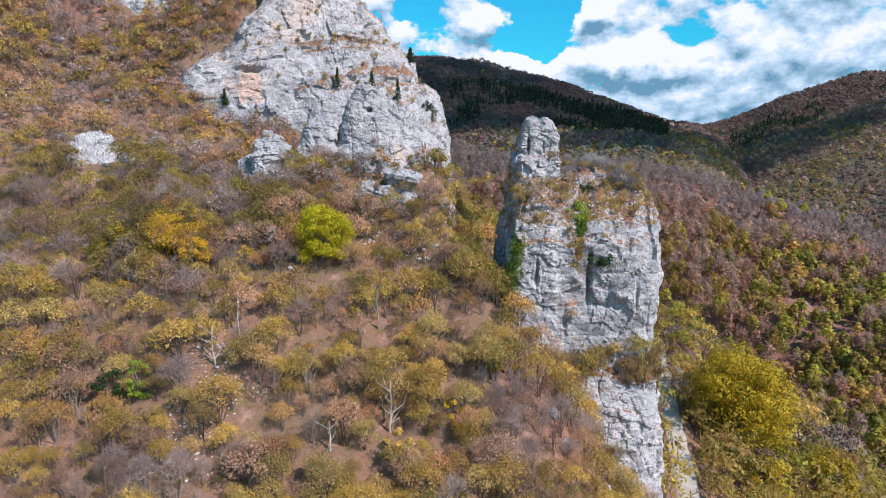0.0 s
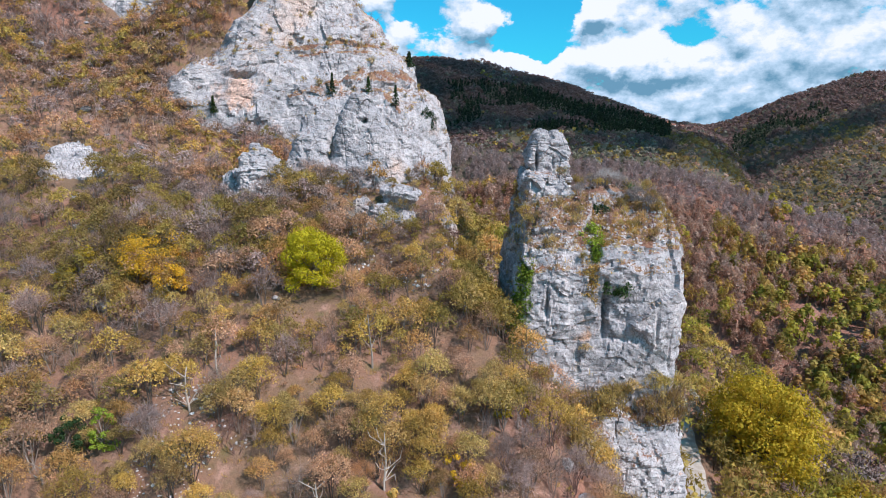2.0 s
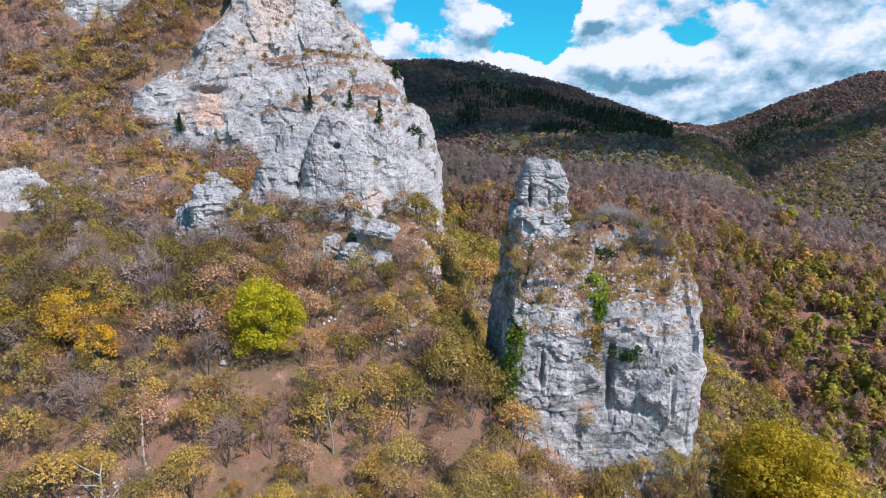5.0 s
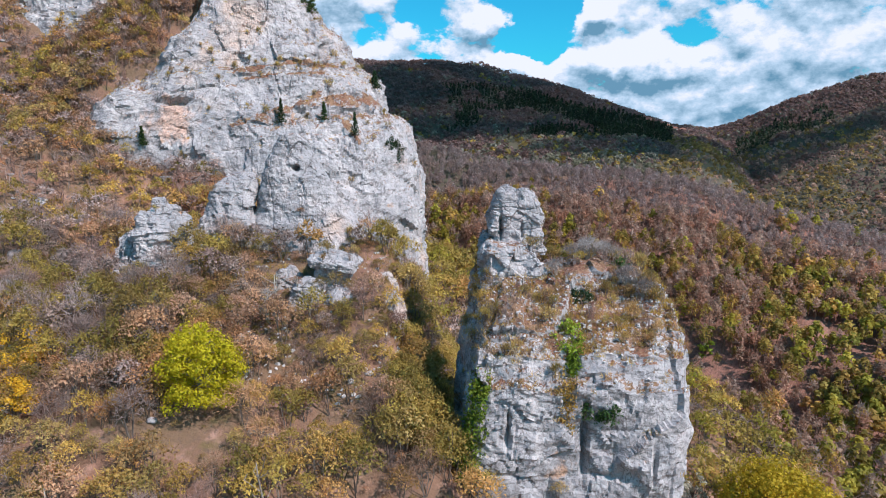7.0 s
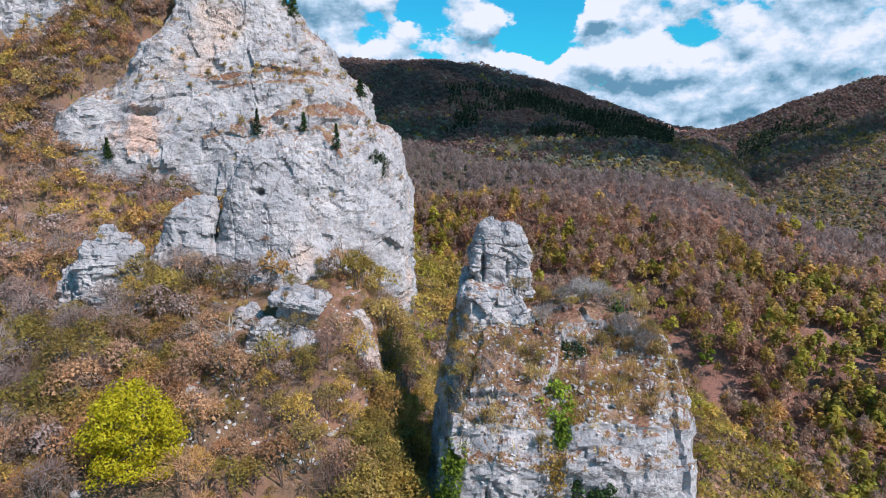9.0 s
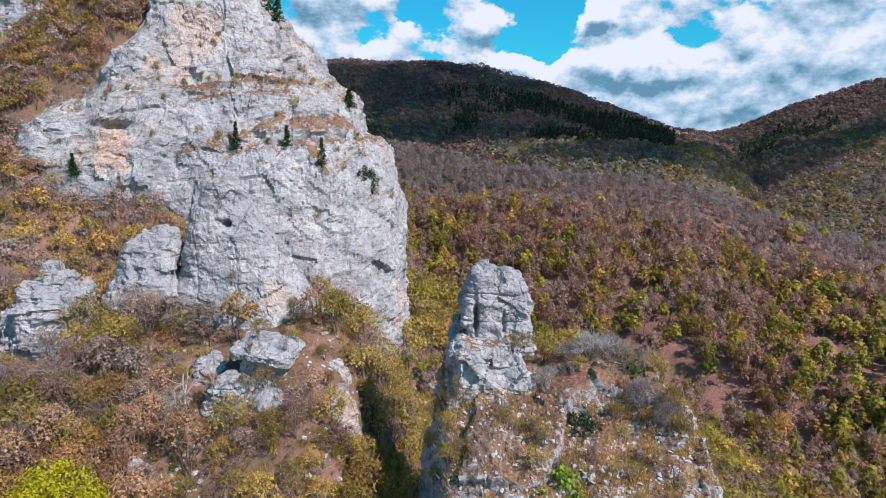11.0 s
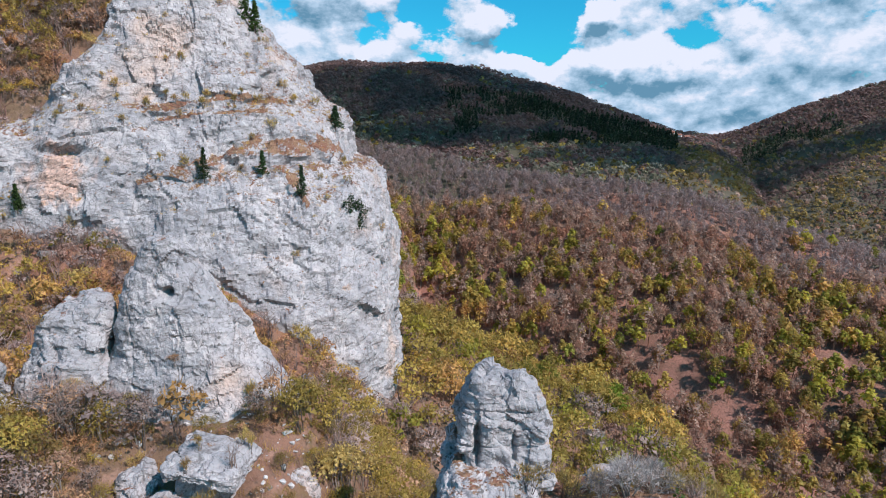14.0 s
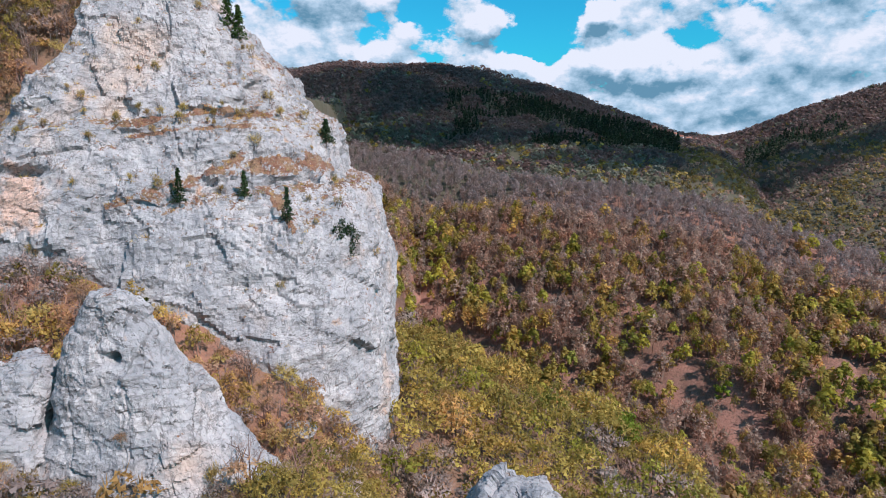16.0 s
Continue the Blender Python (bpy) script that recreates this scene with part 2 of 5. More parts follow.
    up = k.calc("ADD", k.calc("MULTIPLY", up, 0.45), k.calc("MULTIPLY", at.outputs["Fac"], 0.55))
    turf = k.calc("ADD", k.calc("ADD", up, k.ramp(k.noise(0.45, 6, 0.7), 0.28, 0.72, -0.3, 0.3)), k.ramp(k.noise(1.9, 5, 0.75, offset=(3, 9, 27)), 0.3, 0.7, -0.3, 0.3))
    turf_fac = k.ramp(turf, 0.66, 0.75)
    grass = k.mix(k.ramp(k.noise(0.5, 5), 0.4, 0.6), (0.20, 0.085, 0.055), (0.24, 0.135, 0.08))
    grass = k.mix(k.ramp(k.noise(1.7, 4, offset=(9, 1, 4)), 0.55, 0.72, 0, 0.8), grass, (0.19, 0.155, 0.06))
    grass = k.mix(k.ramp(k.noise(5.0, 3, 0.7, offset=(2, 6, 8)), 0.5, 0.64, 0, 0.7), grass, (0.36, 0.235, 0.15))
    grass = k.mix(k.ramp(k.noise(3.1, 4, 0.7, offset=(20, 16, 8)), 0.5, 0.62, 0, 0.85), grass, (0.085, 0.05, 0.033))
    grass = k.mix(k.ramp(k.noise(2.3, 4, 0.75, offset=(7, 33, 1)), 0.64, 0.67, 0, 0.9), grass, (0.50, 0.47, 0.45))
    k.colour(k.mix(turf_fac, base, grass))
    k.bump(blocks(0.42, (1, 1, 1.5), "F1"), 0.7, 0.35)
    k.bump(blocks(1.25, (1, 1, 1.7), "F1"), 0.25, 0.4)
    k.bump(k.noise(0.7, 9, 0.64), 0.38, 0.8)
    k.bump(k.noise(3.5, 6, 0.7, stretch=(1, 1, 1.6)), 0.06, 0.6)
    return k.m


def ground_mat():
    k = Mat("forest_floor", 0.95)
    c = k.mix(k.ramp(k.noise(0.09, 5), 0.35, 0.65), (0.235, 0.125, 0.085), (0.18, 0.115, 0.07))
    c = k.mix(k.ramp(k.noise(0.45, 6, 0.65), 0.5, 0.74), c, (0.38, 0.225, 0.17))
    c = k.mix(k.ramp(k.noise(0.25, 5, offset=(5, 50, 0)), 0.55, 0.72, 0, 0.8), c, (0.13, 0.105, 0.04))
    c = k.mix(k.ramp(k.noise(2.4, 4, 0.7), 0.5, 0.72), c, (0.15, 0.095, 0.07))
    c = k.mix(k.ramp(k.noise(0.02, 4, offset=(100, 3, 0)), 0.55, 0.7, 0, 0.6), c, (0.36, 0.16, 0.11))
    ydir = k.node("ShaderNodeSeparateXYZ", Vector=k.pos).outputs[1]
    beech = k.mix(k.ramp(k.noise(0.03, 6, 0.6), 0.4, 0.62), (0.18, 0.095, 0.068), (0.34, 0.165, 0.122))
    beech = k.mix(k.ramp(k.noise(0.16, 5, 0.6), 0.52, 0.72, 0, 0.6), beech, (0.12, 0.085, 0.05))
    beech = k.mix(k.ramp(k.noise(0.7, 5, 0.75, offset=(4, 9, 30)), 0.48, 0.62, 0, 0.75), beech, (0.12, 0.062, 0.045))
    beech = k.mix(k.ramp(k.noise(1.1, 4, 0.7, offset=(14, 19, 3)), 0.56, 0.66, 0, 0.7), beech, (0.42, 0.25, 0.19))
    c = k.mix(k.ramp(ydir, 240, 330), c, beech)
    moor = k.mix(k.ramp(k.noise(0.03, 6, 0.65), 0.4, 0.62), (0.10, 0.085, 0.06), (0.085, 0.078, 0.05))
    c = k.mix(k.ramp(ydir, 700, 790), c, moor)
    k.colour(c)
    k.bump(k.noise(1.5, 6, 0.65), 0.3, 0.8)
    return k.m


def leaf_mat(name, a, b, c, bark=False, through_light=0.42, tone=(0.68, 1.25)):
    """Foliage: three colours, one tree to the next by its tint, one leaf to the next by chance."""
    k = Mat(name, 0.7)
    t = k.node("ShaderNodeAttribute")
    t.attribute_name = "tint"
    obr = k.node("ShaderNodeObjectInfo").outputs["Random"]
    isl = k.node("ShaderNodeNewGeometry").outputs["Random Per Island"]
    tree = k.calc("FRACT", k.calc("ADD", t.outputs["Fac"], obr))
    col = k.mix(k.ramp(tree, 0.15, 0.55), a, b)
    col = k.mix(k.ramp(tree, 0.62, 0.95), col, c)
    tone = k.ramp(k.calc("FRACT", k.calc("MULTIPLY", tree, 7.31)), 0, 1, *tone)
    var = k.calc("MULTIPLY", tone, k.ramp(isl, 0, 1, 0.8, 1.2))
    n = k.node("ShaderNodeVectorMath")
    n.operation = "SCALE"
    k.put(n.inputs[0], col)
    k.put(n.inputs["Scale"], var)
    k.colour(n.outputs[0])
    if not bark:
        tr = k.node("ShaderNodeBsdfTranslucent")
        k.put(tr.inputs["Color"], n.outputs[0])
        ms = k.node("ShaderNodeMixShader")
        ms.inputs[0].default_value = through_light
        out = k.nt.nodes["Material Output"]
        k.nt.links.new(k.bsdf.outputs[0], ms.inputs[1])
        k.nt.links.new(tr.outputs[0], ms.inputs[2])
        k.nt.links.new(ms.outputs[0], out.inputs[0])
    return k.m


def plain(name, a, b, scale, rough=0.85, dist=0.05):
    k = Mat(name, rough)
    k.colour(k.mix(k.ramp(k.noise(scale, 5), 0.35, 0.65), a, b))
    k.bump(k.noise(scale * 3, 5), dist)
    return k.m


LIMESTONE, FLOOR = limestone(), ground_mat()
BUD = leaf_mat("budding_leaves", (0.58, 0.37, 0.095), (0.48, 0.32, 0.075), (0.52, 0.295, 0.105))
FRESH = leaf_mat("fresh_leaves", (0.54, 0.37, 0.03), (0.44, 0.33, 0.03), (0.60, 0.38, 0.03))
OAK = leaf_mat("oak_leaves", (0.44, 0.315, 0.022), (0.46, 0.325, 0.022), (0.42, 0.305, 0.022), tone=(0.9, 1.05))
TAN = leaf_mat("tan_leaves", (0.50, 0.345, 0.125), (0.44, 0.32, 0.105), (0.48, 0.30, 0.125))
BRIGHT = leaf_mat("bright_leaves", (0.50, 0.42, 0.012), (0.53, 0.43, 0.015), (0.47, 0.41, 0.012), through_light=0.3, tone=(0.9, 1.1))
ORANGE = leaf_mat("golden_leaves", (0.72, 0.41, 0.03), (0.68, 0.40, 0.03), (0.74, 0.41, 0.03), tone=(0.9, 1.15))
OLIVE = leaf_mat("olive_leaves", (0.37, 0.265, 0.065), (0.40, 0.29, 0.07), (0.31, 0.24, 0.06))
PINE = leaf_mat("pine_needles", (0.016, 0.036, 0.018), (0.024, 0.046, 0.018), (0.014, 0.03, 0.018))
EVER = leaf_mat("evergreen_leaves", (0.035, 0.075, 0.022), (0.05, 0.095, 0.02), (0.03, 0.06, 0.025))
GREEN = leaf_mat("green_leaves", (0.36, 0.33, 0.055), (0.44, 0.37, 0.06), (0.28, 0.28, 0.055), through_light=0.5)
RED_WOOD = leaf_mat("distant_twigs", (0.21, 0.135, 0.12), (0.225, 0.15, 0.135), (0.20, 0.12, 0.10), through_light=0.5, tone=(0.9, 1.08))
CREST = leaf_mat("crest_twigs", (0.37, 0.285, 0.255), (0.39, 0.305, 0.285), (0.36, 0.26, 0.22), through_light=0.55, tone=(0.85, 1.1))
WOOD = leaf_mat("far_twigs", (0.47, 0.305, 0.22), (0.47, 0.335, 0.265), (0.47, 0.265, 0.18), through_light=0.55, tone=(0.8, 1.15))
IVY = leaf_mat("ivy_leaves", (0.20, 0.29, 0.03), (0.26, 0.33, 0.035), (0.15, 0.23, 0.025))
RUSSET = leaf_mat("russet_twigs", (0.50, 0.29, 0.16), (0.46, 0.28, 0.185), (0.52, 0.27, 0.13))
LILAC = leaf_mat("lilac_grey_twigs", (0.40, 0.29, 0.25), (0.43, 0.33, 0.30), (0.39, 0.26, 0.21))
SILVER = leaf_mat("silver_twigs", (0.37, 0.325, 0.30), (0.40, 0.36, 0.335), (0.33, 0.28, 0.255), through_light=0.3)
DULL = leaf_mat("dull_olive_leaves", (0.29, 0.205, 0.065), (0.32, 0.23, 0.07), (0.26, 0.175, 0.065))
SAGE = leaf_mat("sage_crowns", (0.19, 0.19, 0.14), (0.23, 0.225, 0.175), (0.17, 0.165, 0.10))
TWIG = leaf_mat("bare_twigs", (0.22, 0.15, 0.115), (0.26, 0.19, 0.165), (0.22, 0.12, 0.095), bark=True)
PALE = leaf_mat("pale_dead_wood", (0.36, 0.31, 0.265), (0.40, 0.355, 0.31), (0.33, 0.28, 0.235), bark=True)
BARK = leaf_mat("bark", (0.13, 0.10, 0.08), (0.17, 0.14, 0.12), (0.11, 0.085, 0.07), bark=True)
BLOSSOM = leaf_mat("blossom", (0.6, 0.56, 0.47), (0.66, 0.62, 0.55), (0.5, 0.46, 0.36))
GRAVEL = plain("track_gravel", (0.36, 0.31, 0.26), (0.45, 0.40, 0.34), 0.8)

# ---- the lie of the land ----
EAST_Y = [-400, 0, 60, 75, 90, 105, 140, 170, 197, 276, 300, 420, 900]
EAST_Z = [-60, -30, -6, -5, -6, -5, 0, 8, 10, -7, -14, -110, -140]
CREST_Q = [-1500, -900, -618, -508, -382, -296, -214, -174, -131, -58, -6, 200, 600]
CREST_Z = [-34, -30, -26, -15, -4, -3, -5, -13, -25, -47, -63, -107, -150]
LEFT_X = [-2500, -900, -320, -230, -103, -15, 100, 279, 409, 541, 700, 2500]
LEFT_Z = [150, 170, 178, 194, 187, 187, 173, 128, 85, 36, 20, 0]
RIGHT_X = [-2500, 350, 523, 599, 690, 795, 880, 1100, 2500]
RIGHT_Z = [0, 0, 32, 52, 97, 131, 148, 175, 190]


BRINK_Y, BRINK_X = [0, 60, 110, 150, 175, 184, 192, 197, 204, 222, 245, 300], [60, 80, 92, 76, 65, 61, 55, 48, 22, -2, -30, -60]


def brink_of(x, y):
    """How far a place lies out beyond the shoulder's edge, over the valley."""
    return np.maximum(x - np.interp(y, BRINK_Y, BRINK_X), 0)


def near_land(x, y):
    west = 4.5 + 0.56 * (np.minimum(y, 200) - 60)
    west = west + 3.5 * np.exp(-((x + 28) / 15) ** 2) * sstep(60, 85, y) * (1 - sstep(96, 112, y))
    # the hollow between the leaning slabs and the cliff
    west = west - np.interp(x, [-95, -62, -46, -30, -20, -8, 5], [0, 9, 15, 18, 22.5, 29, 29]) * sstep(110, 132, y)
    west = west + np.interp(x, [-76, -66], [0.5, 0.85]) * np.clip(y - 152, 0, 34) * sstep(-45, -58, x - 11 * sstep(156, 172, y))
    west = west - 1.1 * np.maximum(y - 200, 0) * sstep(-160, -110, x)
    west = np.maximum(west, -40)
    # the gully floor between the cliff and the rock tower
    west = west + 5 * np.exp(-((x - 2) / 5) ** 2) * sstep(90, 100, y) * (1 - sstep(122, 140, y))
    east = np.interp(y, EAST_Y, EAST_Z) - 0.38 * (np.clip(x, -60, 700) - 10)
    past = brink_of(x, y)
    east = east - 0.8 * past * past / (past + 8)
    a = np.interp(y, [60, 80, 91, 100, 112, 130, 150, 170], [6, 6, -3, -5, -5, -3, -12, -36])
    b = np.interp(y, [60, 80, 91, 100, 112, 130, 150, 170], [29, 29, 18, 15, 15, 17, 6, 2])
    w = np.clip((x - a) / (b - a), 0, 1)
    w = w * w * (3 - 2 * w)
    return west * (1 - w) + east * w


def far_land(x, y):
    s, q = 0.57 * x + 0.82 * y, 0.82 * x - 0.57 * y
    crest = np.interp(q, CREST_Q, CREST_Z)
    k = np.clip((s - 500) / 200, -1, 1)
    face = np.where(k < 0, -104 + 190 * k, -104 + (crest + 104) * (1.45 * k - 0.45 * k * k) / 1.0)
    back = crest - 0.42 * np.maximum(s - 705, 0)
    hill = np.where(s < 700, face, back)
    ang = x / np.maximum(y, 200)
    lx = np.interp(1500 * ang, LEFT_X, LEFT_Z)
    left = 10 + (lx - 10) * sstep(860, 1540, y) + 0.05 * np.clip(y - 760, 0, 300)
    left = np.where(y > 1500, lx, left)
    left = np.where(y > 700, left, -200) - 60 * sstep(900, 700, y) - 160 * sstep(0.39, 0.64, ang)
    rx = np.interp(1300 * ang, RIGHT_X, RIGHT_Z)
    right = -135 + (rx + 135) * np.clip((y + 0.25 * x - 850) / 640, 0, 1) ** 0.85
    right = np.where(y > 300, right, -200)
    z = np.maximum(np.maximum(hill, right), left)
    return np.maximum(z, -135)


ROAD_Y, ROAD_X = [20, 60, 89, 104, 126, 140, 170, 220], [20, 32, 39.2, 43.2, 49, 52.4, 62, 84]


def road_z(y):
    return np.interp(y, [20, 60, 89, 140, 220], [-21, -18.5, -17, -17, -19])


def land(x, y):
    x, y = np.asarray(x, float), np.asarray(y, float)
    n = near_land(x, y)
    f = np.where(y > 250, far_land(x, np.maximum(y, 1)), -135)
    d = n - f
    k = np.clip(0.5 + 0.5 * d / 8, 0, 1)
    z = f + (n - f) * k + 8 * k * (1 - k)
    p = np.stack([x, y, 0 * x], -1).reshape(-1, 3)
    r = np.hypot(x, y)
    rough = fbm(p / 14, 4, 3).reshape(x.shape) * 0.8 * sstep(20, 60, r) + fbm(p / 90, 3, 9).reshape(x.shape) * 6 * sstep(300, 600, r)
    ravine = np.abs(vnoise(np.stack([(0.82 * p[:, 0] - 0.57 * p[:, 1]) / 45, (0.57 * p[:, 0] + 0.82 * p[:, 1]) / 260, 0 * p[:, 0]], 1), 5)).reshape(x.shape)
    bed = (1 - sstep(1.9, 4.6, np.abs(x - np.interp(y, ROAD_Y, ROAD_X)))) * sstep(15, 25, y) * (1 - sstep(190, 215, y))
    z = z + rough
    z = z * (1 - bed) + road_z(y) * bed
    return z - 3.5 * (1 - np.clip(ravine * 3, 0, 1)) * sstep(400, 520, r) * sstep(1000, 700, r)


def build_ground():
    fine = np.radians(np.arange(-48, 48.01, 0.3))
    coarse = np.radians(np.arange(51, 309.01, 3))
    th = np.concatenate([fine, coarse])
    r = np.concatenate([[0.5], np.geomspace(8, 40, 12), np.geomspace(42, 300, 130), np.geomspace(305, 4700, 120)])
    T, R = np.meshgrid(th, r)
    x, y = R * np.sin(T), R * np.cos(T)
    z = land(x, y)
    nt_, nr = len(th), len(r)
    i = np.arange(nr - 1)[:, None] * nt_ + np.arange(nt_)[None]
    j = np.arange(nr - 1)[:, None] * nt_ + (np.arange(nt_)[None] + 1) % nt_
    f = np.stack([i, i + nt_, j + nt_, j], -1).reshape(-1, 4)[:, ::-1]
    ob = new("ground", mesh_of("ground", np.stack([x, y, z], -1).reshape(-1, 3), f, True))
    ob.data.materials.append(FLOOR)
    tagged(ob, "steep valley land with pinkish leaf litter, dry turf and scree", "ground", kind="structure")
    return ob


build_ground()


# ---- rocks ----
ROCKS = []


def rock(name, levels, nu, nv, label, skew=0.0, dip=0.0, square=4.0, rough=1.0, seed=1, back=0.25, turf=1.0, parent=None, block=1.0, waver=0.8, unit=1.0, dents=(), cuts=0, plain_levels=(), ledges=(), beds=1.0):
    """A cliff or tower: cross-sections (height, left, right, front, back) from foot to top, split into beds and blocks."""
    lv = np.array(levels, float)
    step = np.sqrt((np.diff(lv[:, [0, 3]], axis=0) ** 2).sum(1) + (np.diff(lv[:, [1, 2]], axis=0) ** 2).sum(1) / 2 + 1e-4)
    at = np.concatenate([[0], np.cumsum(step)])
    v = np.linspace(0, at[-1], nv)
    Z, XL, XR, YF, YB = (np.interp(v, at, lv[:, k]) for k in range(5))
    SK = np.interp(v, at, lv[:, 5])[:, None] if lv.shape[1] > 5 else skew
    phi = np.linspace(0, 2 * np.pi, 1440, endpoint=False) + np.pi / 2
    c, s = np.cos(phi), np.sin(phi)
    cx, cy = np.sign(c) * np.abs(c) ** (2 / square), np.sign(s) * np.abs(s) ** (2 / square)
    hx, hy = np.ptp(lv[:, 1:3]) / 2, max((lv[:, 4] - lv[:, 3]).max() / 2, 1)
    px, py = np.roll(cx, -1) * hx - cx * hx, np.roll(cy, -1) * hy - cy * hy
    w = np.hypot(px, py) * np.where(cy > 0.6, back, 1.0)
    cw = np.concatenate([[0], np.cumsum(w)])
    pick = np.interp(np.linspace(0, cw[-1], nu, endpoint=False), cw, np.arange(1441))
    cx, cy = np.interp(pick, np.arange(1441), np.append(cx, cx[0])), np.interp(pick, np.arange(1441), np.append(cy, cy[0]))
    def form(XL, XR, YF, YB, SK):
        X = ((XL + XR) / 2)[:, None] + ((XR - XL) / 2)[:, None] * cx[None]
        Y = ((YF + YB) / 2)[:, None] + ((YB - YF) / 2)[:, None] * cy[None] + SK * (X - lv[:, 1:3].mean())
        return X, Y

    X, Y = form(XL, XR, YF, YB, SK)
    if plain_levels:
        # the ledges run out here and there
        pl = np.array(plain_levels, float)
        X2, Y2 = form(*(np.interp(Z, pl[:, 0], pl[:, k]) for k in (1, 2, 3, 4)), np.interp(Z, pl[:, 0], pl[:, 5])[:, None])
        out = sstep(-0.05, 0.4, fbm(np.stack([X / 13, 0 * X + seed, Z[:, None] / 9 + 0 * X], -1).reshape(-1, 3), 2, seed + 95).reshape(X.shape)) * (1 - sstep(-16, -9, X))
        X, Y = X + (X2 - X) * out, Y + (Y2 - Y) * out
    Zg = Z[:, None] + dip * (X - lv[:, 1:3].mean())
    Zg = Zg + waver * fbm(np.stack([X / 9 + seed, Y / 14, Zg / 30], -1).reshape(-1, 3), 3, seed + 90).reshape(X.shape)
    P = np.stack([X, Y, Zg], -1)
    mid = P[-1].mean(0)
    P = np.concatenate([P] + [mid + (P[-1:] - mid) * k + (0, 0, 0.35 * (1 - k)) for k in (0.86, 0.7, 0.52, 0.34, 0.17, 0.02)])
    nv += 6
    fade = np.ones(nv)
    fade[-6:] = (0.95, 0.85, 0.7, 0.5, 0.3, 0.1)
    r = np.random.default_rng(seed)
    mid, half = (P.reshape(-1, 3).min(0) + P.reshape(-1, 3).max(0)) / 2, np.ptp(P.reshape(-1, 3), axis=0) / 2
    for _ in range(cuts):
        # cleave along a chance plane
        a = r.uniform(0, 2 * np.pi)
        w = np.array([math.cos(a), math.sin(a), r.uniform(-0.25, 0.9)]) / half
        w /= np.linalg.norm(w)
        h = (P - mid) @ w
        over_h = np.maximum(h - h.max() * (1 - r.uniform(0.05, 0.24)), 0)
        P = P - over_h[..., None] * w
    for amp, kind in ((1, 0), (1, 1)):
        du = np.roll(P, -1, 1) - np.roll(P, 1, 1)
        dv = np.gradient(P, axis=0)
        n = np.cross(du, dv)
        n /= np.linalg.norm(n, axis=2, keepdims=True) + 1e-9
        p = (P.reshape(-1, 3) + seed * 37.1) / unit
        if kind == 0:
            flat = turf * n[:, :, 2].ravel() - (1 - turf) * 0.4
            warp = np.stack([fbm(p / 9, 3, seed + k) for k in (20, 30, 40)], 1) * 0.9
            q = p + warp
            d = 0.9 * fbm(p / 16, 2, seed)
            a1, a2, ida = cells(q / np.array([9.0, 9.0, 6.5]), seed)
            d = d + block * 0.95 * (ida - 0.5) + 0.45 * (0.5 - np.abs(fbm(q / 4.5, 3, seed + 81)))
            b1, b2, idb = cells(q / np.array([3.4, 3.4, 2.3]) + 5.3, seed + 3)
            d = d + block * 0.38 * (idb - 0.5)
            fis = fbm(q / np.array([6.0, 6.0, 26.0]), 2, seed + 75)
            d = d - 0.4 * block * np.exp(-(fis / 0.025) ** 2) * sstep(0.0, 0.35, fbm(p / 15, 2, seed + 76))
            fis = fbm(q / np.array([3.0, 3.0, 9.0]) + 7, 2, seed + 77)
            d = d - 0.3 * block * np.exp(-(fis / 0.03) ** 2) * sstep(0.0, 0.3, fbm(p / 10, 2, seed + 78))
            c1, c2, idc = cells(q[:, [1, 0, 2]] / np.array([1.8, 1.8, 2.6]) + 2.1, seed + 6)
            d = d + block * 0.30 * (idc - 0.5) * sstep(-0.3, 0.3, fbm(p / 9, 2, seed + 73))
            # thin beds that stand out or back along their length, and upright joints
            lay = (p[:, 2] - (dip + 0.06) * p[:, 0] + 0.7 * fbm(p / 11, 2, seed + 14)) / 1.9
            low, part_l = np.floor(lay), sstep(0.78, 1.0, lay - np.floor(lay))
            step_out = 0.0
            for k, share in ((0, 1 - part_l), (1, part_l)):
                run = p[:, 0] / 7 + 5 * hash01(low + k, 0 * low, 0 * low, seed + 4) + 0.4 * fbm(p / 4, 2, seed + 15)
                at_run, part_r = np.floor(run), sstep(0.84, 1.0, run - np.floor(run))
                step_out = step_out + share * (hash01(low + k, at_run, 0 * low, seed + 9) * (1 - part_r) + hash01(low + k, at_run + 1, 0 * low, seed + 9) * part_r)
            d = d + beds * block * 0.5 * (step_out - 0.5) * sstep(-0.25, 0.25, fbm(p / 17, 2, seed + 16))
            bed = (p[:, 2] - dip * p[:, 0] * 1.5 + 0.5 * fbm(p / 8, 2, seed + 8)) / 4.2
            d = d - beds * 0.22 * np.exp(-((bed - np.round(bed)) / 0.035) ** 2) * sstep(-0.2, 0.2, fbm(p / 12, 2, seed + 71))
        else:
            d = 0.12 * fbm(p / 2.0, 3, seed + 50) + 0.06 * np.abs(fbm(p / 0.6, 2, seed + 60))
            e1, e2, ide = cells(p / np.array([1.4, 1.4, 0.9]), seed + 5)
            d = d + 0.15 * (ide - 0.5)
        d = rough * d
